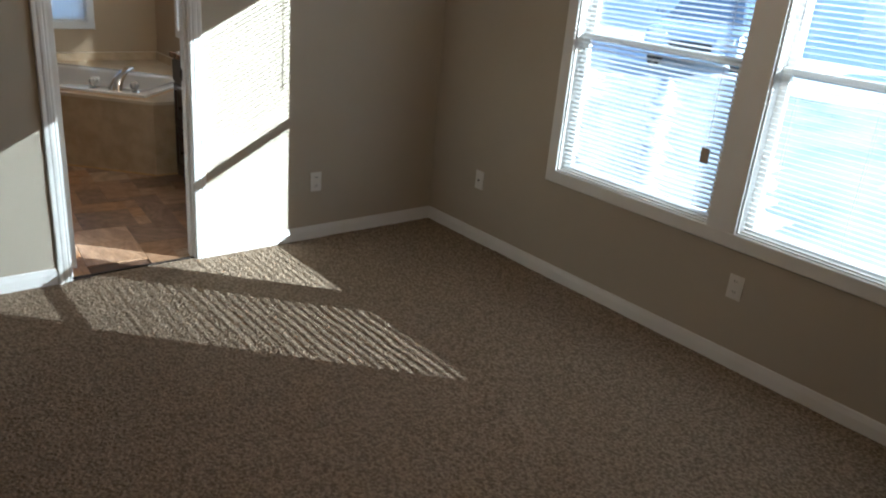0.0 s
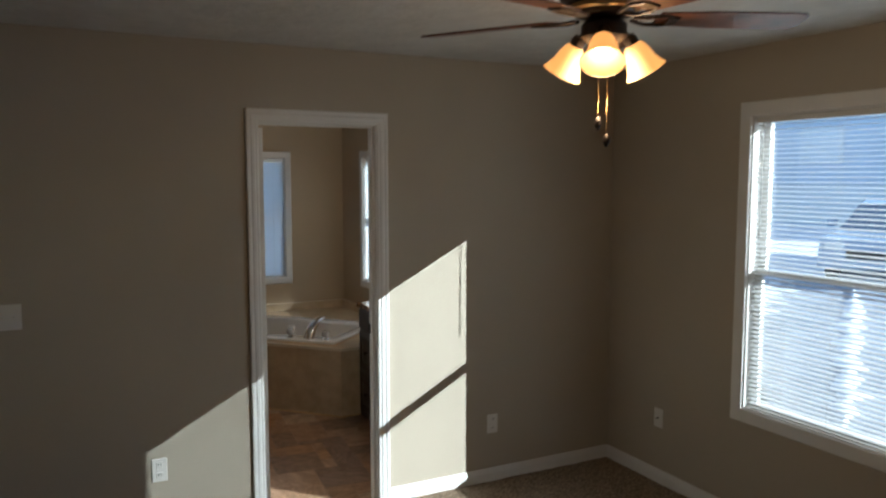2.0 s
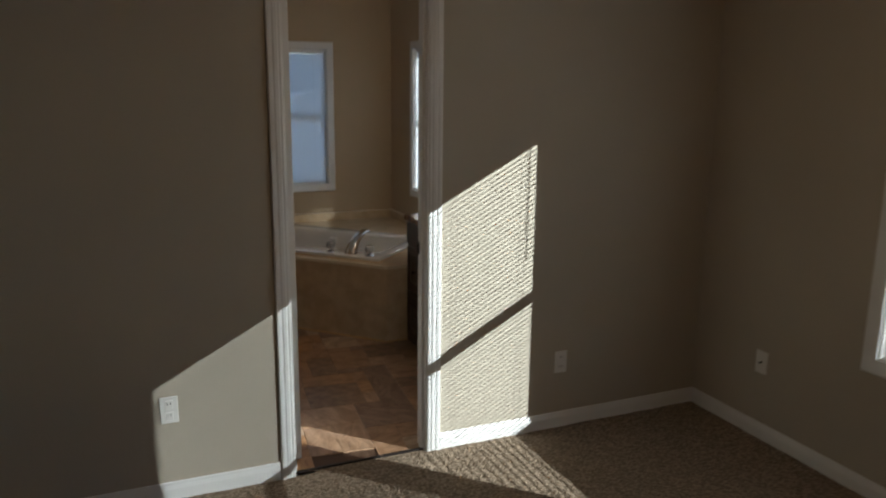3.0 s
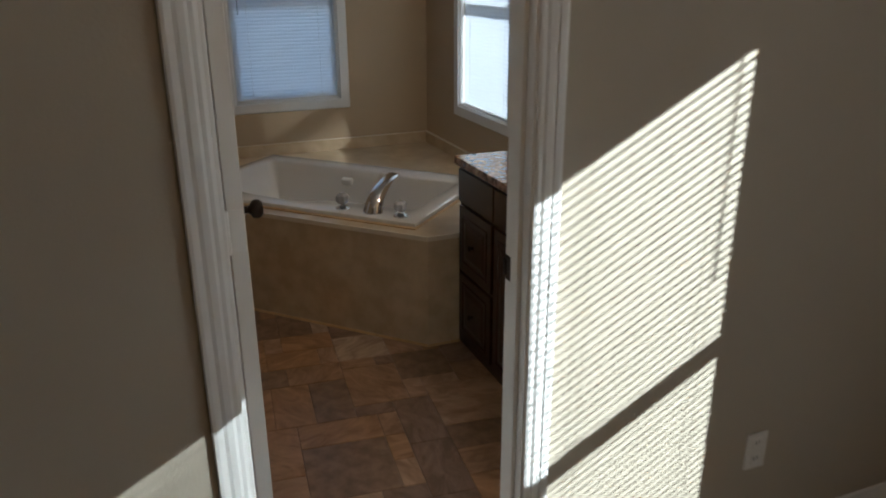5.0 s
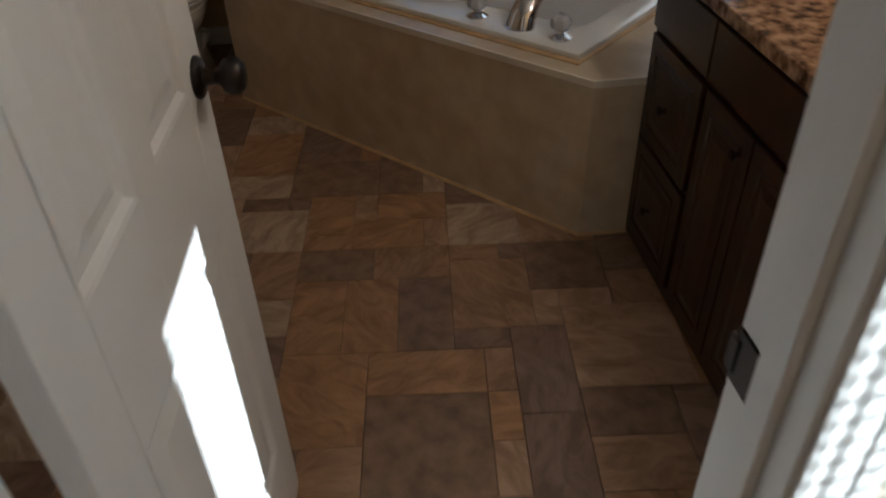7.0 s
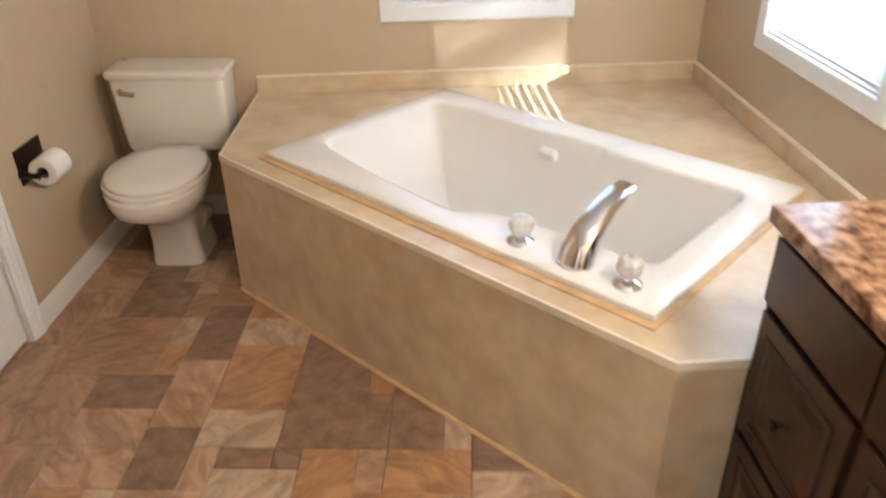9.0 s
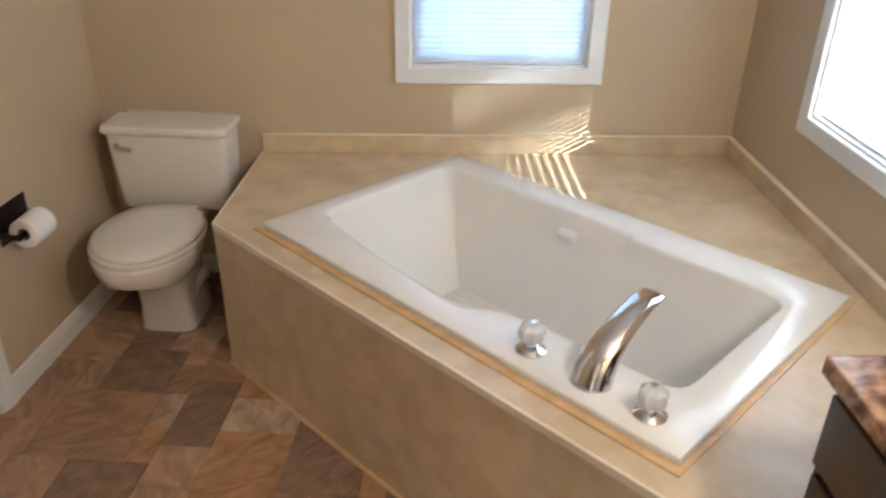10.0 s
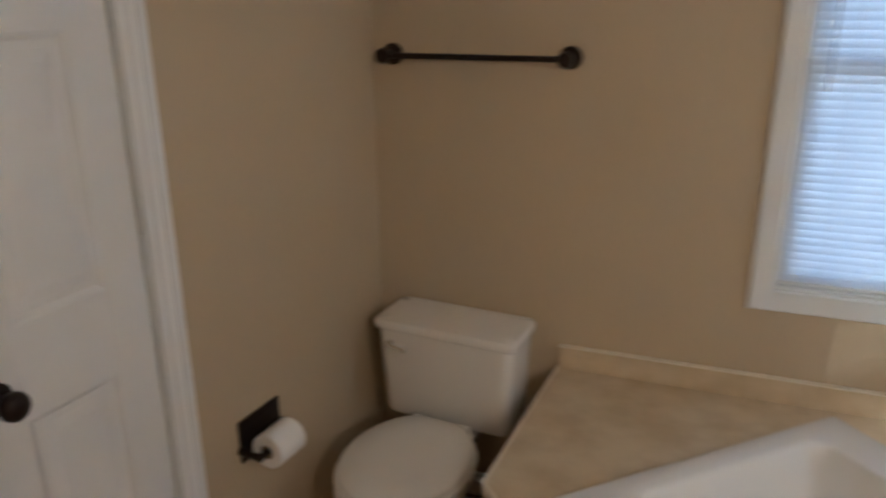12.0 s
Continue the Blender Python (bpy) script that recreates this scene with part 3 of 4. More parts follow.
lamp.data.energy, lamp.data.color, lamp.data.shadow_soft_size = 4, (1.0, 0.58, 0.26), 0.06
lamp.location = (FX, FY, H - 0.44)

# ---- tub deck and tub ----
DECK = 0.533
TUB_C, TUB_A = Vector((1.954, 6.347)), -46.3
TUB_M = pose(TUB_C.x, TUB_C.y, 0, 0, 0, TUB_A)
DW, DS, DE, DN = (0.984, 6.598), (2.139, 5.393), (2.292, 5.393), (1.023, YB1 - 0.001)
deck_poly = [DW, DS, DE, (2.292, 5.398), (XB1 - 0.001, 5.398), (XB1 - 0.001, YB1 - 0.001), DN]
TL, TW = 0.713, 0.436


def rounded(pts, r, n=5):
    out = []
    for i, p in enumerate(pts):
        p, a, b = Vector(p), Vector(pts[i - 1]), Vector(pts[(i + 1) % len(pts)])
        rr = min(r, (a - p).length * 0.45, (b - p).length * 0.45)
        p0, p1 = p + (a - p).normalized() * rr, p + (b - p).normalized() * rr
        for k in range(n):
            t = k / (n - 1)
            out.append(tuple(p0 * (1 - t) ** 2 + p * 2 * t * (1 - t) + p1 * t * t))
    return out


deck = thing("tub_deck", pose(0, 0, 0), "beige marbled laminate tub deck with clipped corner and low backsplash", "tub surround")
# the top, with the tub's hole
def deck_top():
    b = bmesh.new()
    outer = [b.verts.new((x, y, DECK)) for x, y in deck_poly]
    hx = [(TUB_M @ Vector((sx * (TL - 0.02), sy * (TW - 0.02), DECK))) for sx, sy in ((-1, -1), (1, -1), (1, 1), (-1, 1))]
    inner = [b.verts.new(v) for v in hx]
    es = [b.edges.new((outer[i], outer[(i + 1) % len(outer)])) for i in range(len(outer))] + [b.edges.new((inner[i], inner[(i + 1) % 4])) for i in range(4)]
    bmesh.ops.triangle_fill(b, edges=es, use_beauty=True, use_dissolve=False)
    for f in b.faces[:]:
        c = TUB_M.inverted() @ f.calc_center_median()
        if abs(c.x) < TL - 0.03 and abs(c.y) < TW - 0.03 and all(v in inner for v in f.verts):
            b.faces.remove(f)
    bmesh.ops.recalc_face_normals(b, faces=b.faces)
    if b.faces[0].normal.z < 0:
        bmesh.ops.reverse_faces(b, faces=b.faces)
    g = bmesh.ops.extrude_face_region(b, geom=b.faces[:])
    bmesh.ops.translate(b, vec=(0, 0, -0.018), verts=[v for v in g["geom"] if isinstance(v, bmesh.types.BMVert)])
    bmesh.ops.recalc_face_normals(b, faces=b.faces)
    return b


part("top", deck_top(), M_SURR, deck)


def apron(p0, p1, name="apron"):
    a, c = Vector((*p0, 0)), Vector((*p1, 0))
    d = (c - a).normalized()
    nrm = Vector((-d.y, d.x, 0))
    b = bmesh.new()
    bm_loft(b, [[q, q + nrm * 0.018, q + nrm * 0.018 + Vector((0, 0, DECK - 0.0185)), q + Vector((0, 0, DECK - 0.0185))] for q in (a, c)])
    part(name, b, M_SURR, deck)
    b = bmesh.new()
    bm_loft(b, [[q - nrm * 0.003 + Vector((0, 0, z0)) for z0 in (DECK - 0.020, DECK + 0.0012)] + [q + nrm * 0.004 + Vector((0, 0, z0)) for z0 in (DECK + 0.0012, DECK - 0.020)] for q in (a, c)])
    part("edge_trim", b, M_EDGE_HIGHLIGHT, deck, "pale strip along a laminate edge")


apron(DW, DS)
apron(DS, DE)
apron(DN, DW)
b = bmesh.new()
bm_box(b, (1.027, YB1 - 0.020, DECK + 0.0005), (XB1 - 0.001, YB1 - 0.0005, DECK + 0.070), 0.002)
part("backsplash", b, M_SURR, deck)
b = bm_box(bmesh.new(), (XB1 - 0.020, 5.44, DECK + 0.0005), (XB1 - 0.0005, YB1 - 0.0205, DECK + 0.070), 0.002)
part("backsplash", b, M_SURR, deck)

# golden strips on the deck that paint the reflection of the rim's side
for x0, y0, x1, y1 in ((-TL - 0.014, -TW - 0.024, TL + 0.014, -TW + 0.003), (-TL - 0.014, TW - 0.003, TL + 0.014, TW + 0.010), (-TL - 0.014, -TW + 0.0035, -TL + 0.003, TW - 0.0035), (TL - 0.003, -TW + 0.0035, TL + 0.014, TW - 0.0035)):
    part("rim_reflection", bm_box(bmesh.new(), (x0, y0, DECK - 0.004), (x1, y1, DECK + 0.0045), 0.001, m=TUB_M), M_CAULK_REFLECTION, deck, "golden tan strip painting the reflection of the tub rim's side")
# pale strips that paint the highlight along the backsplash's top edge
part("splash_highlight", bm_box(bmesh.new(), (1.026, YB1 - 0.0215, DECK + 0.0705), (XB1 - 0.001, YB1 - 0.0005, DECK + 0.0735), 0.001), M_EDGE_HIGHLIGHT, deck, "pale strip along a laminate edge")
part("splash_highlight", bm_box(bmesh.new(), (XB1 - 0.0215, 5.44, DECK + 0.0705), (XB1 - 0.0005, YB1 - 0.022, DECK + 0.0735), 0.001), M_EDGE_HIGHLIGHT, deck, "pale strip along a laminate edge")
for p0, p1 in ((DW, DS), (DS, DE)):
    a, c = Vector((*p0, 0)), Vector((*p1, 0))
    nrm = (c - a).normalized()
    nrm = Vector((nrm.y, -nrm.x, 0))
    bb = bmesh.new()
    bm_loft(bb, [[q + nrm * d + Vector((0, 0, z)) for d, z in ((0.0005, 0.0005), (0.009, 0.0005), (0.007, 0.006), (0.0005, 0.010))] for q in (a, c)])
    part("base_bead", bb, M_CAULK_REFLECTION, deck, "brown caulk bead along the floor")
tub = thing("bathtub", TUB_M, "off-white acrylic drop-in bathtub with sculpted armrests, empty and clean", "bathtub")
RIM = DECK + 0.022
inner_pts = [(-0.640, -0.275), (-0.33, -0.335), (-0.02, -0.372), (0.045, -0.368), (0.115, -0.300), (0.30, -0.268), (0.605, -0.262), (0.605, 0.308), (0.135, 0.308), (0.110, 0.338), (0.085, 0.340), (-0.645, 0.330)]
inner_pts = [(x * 1.01, y * 0.96) for x, y in inner_pts]
basin = rounded(inner_pts, 0.06, 5)
low_pts = inner_pts[:1] + [(-0.32, -0.298), (-0.02, -0.296), (0.044, -0.290), (0.112, -0.276)] + inner_pts[5:8] + [(0.131, 0.296), (0.107, 0.297), (0.082, 0.298)] + inner_pts[11:]
basin_low = rounded(low_pts, 0.06, 5)
n_in = len(basin)


def scaled(z, sx, sy, ox=0.0, blend=0.0):
    out = []
    for (x, y), (lx, ly) in zip(basin, basin_low):
        t = min(1, max(0, (RIM - z) / 0.04))
        x, y = x * (1 - t) + lx * t, y * (1 - t) + ly * t
        ex, ey = 0.60 * math.copysign(min(1, abs(x / 0.60)) ** 1, x), 0.29 * y / 0.33
        out.append(((x * (1 - blend) + ex * blend) * sx + ox, (y * (1 - blend) + ey * blend) * sy, z))
    return out


def rim_loop(sx, sy, z):
    """The outer edge, with one vertex for each of the basin's, cast outward from the middle."""
    out = []
    for x, y in basin:
        k = min(sx / max(abs(x), 1e-6), sy / max(abs(y), 1e-6))
        out.append((x * k, y * k, z))
    # snap the nearest vertex to each corner
    for cx, cy in ((-sx, -sy), (sx, -sy), (sx, sy), (-sx, sy)):
        i = min(range(len(out)), key=lambda j: (out[j][0] - cx) ** 2 + (out[j][1] - cy) ** 2)
        out[i] = (cx, cy, z)
    return out


b = bmesh.new()
bm_loft(b, [rim_loop(TL - 0.004, TW - 0.004, DECK + 0.0012), rim_loop(TL, TW, DECK + 0.006), rim_loop(TL, TW, RIM - 0.006), rim_loop(TL - 0.002, TW - 0.002, RIM - 0.002), rim_loop(TL - 0.007, TW - 0.007, RIM),
             scaled(RIM, 1.012, 1.02), scaled(RIM - 0.004, 1.0, 1.0), scaled(RIM - 0.014, 0.990, 0.985), scaled(RIM - 0.05, 0.980, 0.975), scaled(RIM - 0.10, 0.965, 0.955, 0, 0.3), scaled(RIM - 0.25, 0.915, 0.90, 0, 0.8),
             scaled(RIM - 0.36, 0.86, 0.84, 0, 1), scaled(RIM - 0.395, 0.80, 0.76, 0, 1), scaled(RIM - 0.405, 0.60, 0.55, 0, 1)], cap0=False, m=None)
part("shell", b, M_TUB, tub, smooth=38)
part("drain", bm_cyl(bmesh.new(), 0.030, 0.030, 0.004, pose(0.42, 0, RIM - 0.402), 24, 0.001), M_CHROME, tub, "chrome drain")
b = bm_box(bmesh.new(), (-0.034, -0.018, -0.022), (0.034, 0.016, 0.018), 0.010)
part("overflow_cover", b, M_PLASTIC, tub, "white overflow cover", m=pose(-0.084, 0.281, RIM - 0.065, 20))

tapset = thing("bath_spout", TUB_M @ pose(0.451, -0.345, RIM), "chrome roman tub spout on the tub's rim", "faucet")
b = bmesh.new()
secs = [(-0.012, 0.0, 0.043, 0.040), (-0.002, 0.026, 0.041, 0.038), (0.022, 0.058, 0.037, 0.032), (0.062, 0.086, 0.034, 0.025), (0.112, 0.110, 0.031, 0.018), (0.160, 0.126, 0.029, 0.013), (0.202, 0.132, 0.028, 0.010), (0.214, 0.128, 0.026, 0.006)]
loops = []
for k, (y, z, hw, hh) in enumerate(secs):
    t = min(1, k / 3)
    ang = radians(90 * t - 30 * max(0, k - 3) / 8)
    loop = []
    for j in range(24):
        c, s = math.cos(2 * math.pi * j / 24), math.sin(2 * math.pi * j / 24)
        fy, fz = s * hh * math.cos(ang), s * hh * math.sin(ang)
        loop.append((c * hw * 1.15, y - fy, z + fz))
    loops.append(loop)
bm_loft(b, loops)
part("spout", b, M_CHROME, tapset, smooth=50)
part("base_ring", bm_lathe(bmesh.new(), [(0, 0.0005), (0.047, 0.0005), (0.047, 0.002), (0.044, 0.004), (0, 0.004)], 32, pose(0, -0.012, 0)), M_CHROME, tapset, smooth=40)
for u in (0.289, 0.603):
    h = thing("bath_tap", TUB_M @ pose(u, -0.366, RIM) @ Matrix.Scale(1.15, 4), "clear acrylic knob on a chrome base beside the tub spout", "tap", "bath taps")
    part("escutcheon", bm_lathe(bmesh.new(), [(0, 0.0005), (0.031, 0.0005), (0.031, 0.004), (0.022, 0.010), (0.011, 0.016), (0.010, 0.030), (0, 0.030)], 32), M_CHROME, h, smooth=40)
    b = bmesh.new()
    prof = [(0.0, 0.022), (0.015, 0.022), (0.024, 0.030), (0.027, 0.044), (0.025, 0.056), (0.016, 0.064), (0, 0.066)]
    tmp = bmesh.new()
    bm_lathe(tmp, prof, 32)
    for v in tmp.verts:
        a = math.atan2(v.co.y, v.co.x)
        k = 1 + 0.07 * math.cos(8 * a)
        v.co.x, v.co.y = v.co.x * k, v.co.y * k
    join(b, tmp)
    part("crystal_knob", b, M_CLEAR, h, "clear fluted acrylic knob", smooth=30)
    part("screw_cap", bm_cyl(bmesh.new(), 0.006, 0.006, 0.003, pose(0, 0, 0.0675), 16), M_CHROME, h)


# ---- toilet ----
wc = thing("toilet", pose(0.740, YB1 - 0.016, 0, 0, 0, -5) @ Matrix.Scale(0.985, 4), "white two-piece toilet with closed lid beside the tub deck", "toilet")


def ell(cx, cy, rx, ry, z, n=32, flat=0.0, p=2.0):
    out = []
    for k in range(n):
        a = 2 * math.pi * k / n
        c, s = math.cos(a), math.sin(a)
        x = rx * math.copysign(abs(c) ** (2 / p), c)
        y = ry * math.copysign(abs(s) ** (2 / p), s)
        if s > 0 and flat:
            y = min(y, ry * (1 - flat))
        out.append((cx + x, cy + y, z))
    return out


b = bmesh.new()
bm_loft(b, [ell(0, -0.315, 0.106, 0.125, 0.0, p=5), ell(0, -0.315, 0.106, 0.125, 0.02, p=5), ell(0, -0.325, 0.092, 0.125, 0.10, p=4.5), ell(0, -0.345, 0.092, 0.130, 0.19, p=3.5), ell(0, -0.40, 0.120, 0.160, 0.25, p=2.6), ell(0, -0.45, 0.165, 0.215, 0.31), ell(0, -0.445, 0.180, 0.235, 0.35), ell(0, -0.443, 0.183, 0.238, 0.375), ell(0, -0.443, 0.176, 0.230, 0.382)])
part("bowl", b, M_CHINA, wc, smooth=50)
b = bmesh.new()
bm_loft(b, [ell(0, -0.27, 0.070, 0.170, 0.0, p=4), ell(0, -0.27, 0.070, 0.170, 0.02, p=4), ell(0, -0.26, 0.055, 0.165, 0.12, p=3), ell(0, -0.22, 0.060, 0.15, 0.24, p=3), ell(0, -0.17, 0.10, 0.13, 0.34, p=4), ell(0, -0.16, 0.105, 0.13, 0.372, p=4)])
for s in (-1, 1):
    tube(b, [(s * 0.050, -0.16, 0.08), (s * 0.072, -0.22, 0.13), (s * 0.070, -0.29, 0.14), (s * 0.060, -0.34, 0.10)], [0.03, 0.036, 0.036, 0.03], 14)
part("trapway", b, M_CHINA, wc, smooth=50)
for s in (-1, 1):
    part("bolt_cap", bm_lathe(bmesh.new(), [(0.016, 0), (0.016, 0.008), (0.010, 0.016), (0, 0.018)], 16), M_CHINA, wc, m=pose(s * 0.085, -0.30, 0.0), smooth=50)
b = bmesh.new()
bm_loft(b, [ell(0, -0.435, 0.186, 0.232, 0.384, flat=0.08), ell(0, -0.435, 0.190, 0.236, 0.390, flat=0.08), ell(0, -0.435, 0.190, 0.236, 0.400, flat=0.08), ell(0, -0.435, 0.186, 0.232, 0.404, flat=0.08)])
part("seat", b, M_CHINA, wc, smooth=40)
b = bmesh.new()
bm_loft(b, [ell(0, -0.432, 0.180, 0.224, 0.4055, flat=0.06), ell(0, -0.432, 0.183, 0.227, 0.411, flat=0.06), ell(0, -0.432, 0.181, 0.225, 0.419, flat=0.06), ell(0, -0.432, 0.172, 0.216, 0.424, flat=0.06), ell(0, -0.432, 0.10, 0.14, 0.427, flat=0.06)])
part("lid", b, M_CHINA, wc, smooth=50)
for s in (-1, 1):
    part("seat_hinge", bm_box(bmesh.new(), (s * 0.075 - 0.022, -0.232, 0.384), (s * 0.075 + 0.022, -0.204, 0.412), 0.006), M_CHINA, wc)


def rbox(x0, y0, x1, y1, z, r=0.03):
    return [(x, y, z) for x, y in rounded([(x0, y0), (x1, y0), (x1, y1), (x0, y1)], r, 5)]


b = bmesh.new()
bm_loft(b, [rbox(-0.200, -0.185, 0.200, -0.02, 0.385), rbox(-0.207, -0.192, 0.207, -0.018, 0.40), rbox(-0.215, -0.200, 0.215, -0.016, 0.55), rbox(-0.220, -0.205, 0.220, -0.015, 0.676)])
tank = part("tank", b, M_CHINA, wc, smooth=45)
b = bmesh.new()
bm_loft(b, [rbox(-0.226, -0.212, 0.226, -0.010, 0.677), rbox(-0.232, -0.218, 0.232, -0.008, 0.684), rbox(-0.232, -0.218, 0.232, -0.008, 0.700), rbox(-0.226, -0.212, 0.226, -0.012, 0.708), rbox(-0.19, -0.18, 0.19, -0.04, 0.711)])
part("tank_lid", b, M_CHINA, wc, smooth=45)
b = bm_cyl(bmesh.new(), 0.012, 0.012, 0.010, pose(-0.172, -0.210, 0.635, 90), 16)
tube(b, [(-0.172, -0.218, 0.635), (-0.150, -0.222, 0.633), (-0.115, -0.222, 0.626)], [0.006, 0.007, 0.009], 10)
part("flush_lever", b, M_CHROME, wc, "chrome flush lever", smooth=40)
b = tube(bmesh.new(), [(-0.16, -0.004, 0.17), (-0.16, -0.05, 0.17), (-0.16, -0.07, 0.20), (-0.15, -0.08, 0.30), (-0.15, -0.09, 0.388)], 0.005, 8)
bm_cyl(b, 0.012, 0.012, 0.035, pose(-0.16, -0.045, 0.17, 90), 14)
part("supply_line", b, M_CHROME, wc, "chrome water supply line and valve", smooth=40)

# ---- toilet paper holder and roll ----
hold = thing("paper_holder", WEST0 @ pose(XB0, 6.606, 0.538, 0, 0, 90), "dark bronze wall-mounted toilet paper holder", "toilet paper holder")
part("plate", bm_box(bmesh.new(), (-0.080, -0.006, -0.060), (0.080, -0.0005, 0.060), 0.003), M_BRONZE, hold)
for x in (-0.078, 0.078):
    part("post", tube(bmesh.new(), [(x, -0.004, -0.02), (x, -0.045, -0.024), (x, -0.068, -0.024)], [0.013, 0.009, 0.011], 12), M_BRONZE, hold, smooth=40)
part("roller", bm_cyl(bmesh.new(), 0.009, 0.009, 0.150, pose(0, -0.064, -0.024, 0, 90), 16), M_BRONZE, hold, smooth=40)
roll = thing("toilet_paper_roll", WEST0 @ pose(XB0 + 0.064, 6.606, 0.514, 0, 0, 90), "white toilet paper roll on the dark bronze holder", "toilet paper")
b = bm_lathe(bmesh.new(), [(0.020, -0.052), (0.045, -0.052), (0.048, -0.049), (0.048, 0.049), (0.045, 0.052), (0.020, 0.052)], 36)
part("paper", b, M_PAPER, roll, m=pose(0, 0, 0, 0, 90), smooth=40)
part("core", bm_lathe(bmesh.new(), [(0.0185, -0.051), (0.0198, -0.051), (0.0198, 0.051), (0.0185, 0.051), (0.0185, -0.051)], 28), M_CARD, roll, "brown cardboard core", m=pose(0, 0, 0, 0, 90), smooth=40)

# ---- towel rail ----
rail = thing("towel_bar", pose(0.757, YB1, 1.452), "dark bronze towel bar on the beige wall above the toilet", "towel bar")
for x in (-0.260, 0.262):
    b = bm_lathe(bmesh.new(), [(0, 0), (0.026, 0), (0.026, 0.005), (0.020, 0.012), (0.011, 0.020), (0.010, 0.045), (0.016, 0.050), (0.019, 0.060), (0.016, 0.070), (0, 0.074)], 24)
    part("post", b, M_BRONZE, rail, m=pose(x, 0, 0, 90) @ Matrix.Scale(1.2, 4), smooth=40)
part("bar", tube(bmesh.new(), [(-0.260, -0.060, 0), (0.262, -0.060, 0)], 0.0085, 14), M_BRONZE, rail, smooth=40)

# ---- vanity ----
VX, VY0, VY1, VZ = 2.297, 3.935, 5.391, 0.844
van = thing("vanity_cabinet", pose(0, 0, 0), "dark cherry wood bathroom vanity with raised drawer and door fronts", "vanity cabinet")
b = bmesh.new()
bm_box(b, (VX, VY0, 0.0), (XB1 - 0.002, VY1, VZ), 0.002)
part("body", b, M_WOOD, van)
fronts = [("false_front", VY1 - 0.36, VY1 - 0.012, 0.692, 0.834), ("false_front", VY1 - 0.87, VY1 - 0.368, 0.692, 0.834), ("false_front", VY0 + 0.015, VY1 - 0.878, 0.692, 0.834),
          ("drawer", VY1 - 0.35, VY1 - 0.020, 0.376, 0.675), ("drawer", VY1 - 0.35, VY1 - 0.020, 0.050, 0.361),
          ("door", VY1 - 0.615, VY1 - 0.375, 0.050, 0.675), ("door", VY1 - 0.865, VY1 - 0.622, 0.050, 0.675), ("drawer", VY0 + 0.12, VY1 - 0.880, 0.376, 0.675), ("drawer", VY0 + 0.12, VY1 - 0.880, 0.050, 0.361)]
for name, y0, y1, z0, z1 in fronts:
    b = bmesh.new()
    bm_box(b, (VX - 0.016, y0, z0), (VX - 0.0005, y1, z1), 0.003)
    f = part(name, b, M_WOOD, van)
    if name != "false_front":
        b = bmesh.new()
        def lp(i, d):
            return [(VX - 0.016 - d, y0 + i, z0 + i), (VX - 0.016 - d, y1 - i, z0 + i), (VX - 0.016 - d, y1 - i, z1 - i), (VX - 0.016 - d, y0 + i, z1 - i)]
        bm_loft(b, [lp(0.038, 0), lp(0.041, 0.005), lp(0.047, 0.005), lp(0.050, 0.001), lp(0.062, 0.001), lp(0.082, 0.006)], cap0=False)
        part("raised_panel", b, M_WOOD, f)
        kz, ky = ((z0 + z1) / 2, (y0 + y1) / 2) if name == "drawer" else (z1 - 0.05, y0 + 0.03)
        part("pull_knob", bm_lathe(bmesh.new(), [(0, 0), (0.008, 0), (0.006, 0.010), (0.013, 0.018), (0.013, 0.024), (0, 0.028)], 20), M_BRONZE, f, "dark bronze cabinet knob", m=pose(VX - 0.021, ky, kz, 0, -90, 0), smooth=40)
top = thing("countertop", pose(0, 0, 0), "brown granite-look laminate countertop with square edge", "countertop")
part("slab", bm_box(bmesh.new(), (2.276, VY0, VZ + 0.001), (XB1 - 0.001, 5.418, 0.880), 0.004), M_GRANITE, top)
part("splash", bm_box(bmesh.new(), (XB1 - 0.020, VY0, 0.8805), (XB1 - 0.001, 5.414, 0.978), 0.003), M_GRANITE, top)
vl = thing("vanity_light", pose(XB1, 4.65, 2.02), "bronze vanity light bar with three lit bulbs above the vanity", "wall light")
part("back_plate", bm_box(bmesh.new(), (-0.030, -0.30, -0.05), (-0.001, 0.30, 0.05), 0.004), M_BRONZE, vl)
for y in (-0.2, 0.0, 0.2):
    part("bulb", bm_lathe(bmesh.new(), [(0, -0.05), (0.03, -0.04), (0.045, -0.01), (0.045, 0.015), (0.03, 0.04), (0.012, 0.05), (0, 0.052)], 24), M_BULB, vl, "glowing globe bulb", m=pose(-0.080, y, 0, 0, 0), smooth=60)
vlamp = new("vanity_lamp", bpy.data.lights.new("vanity_lamp", "POINT"))
vlamp.data.energy, vlamp.data.color, vlamp.data.shadow_soft_size = 4.5, (1.0, 0.76, 0.52), 0.08
vlamp.location = (XB1 - 0.20, 4.65, 2.02)

# ---- outside ----
M_GROUND = mat("snowy_ground", (0.75, 0.78, 0.82), 0.8, color2=(0.13, 0.13, 0.13), scale=0.9, detail=6, bump=0.5, bscale=12)
M_SNOW = mat("snow", (0.90, 0.92, 0.95), 0.7, var=0.05, scale=3, bump=0.5, bscale=9)
# gravel colours raised to carry the outdoor glare seen through the window
M_ROAD = mat("glare_paled_gravel", (0.52, 0.54, 0.59), 0.5, color2=(0.30, 0.33, 0.38), scale=1.5, detail=8, bump=0.4, bscale=80)
M_SIDE = mat("pale_blue_siding", (0.64, 0.70, 0.78), 0.6, var=0.04, scale=1)
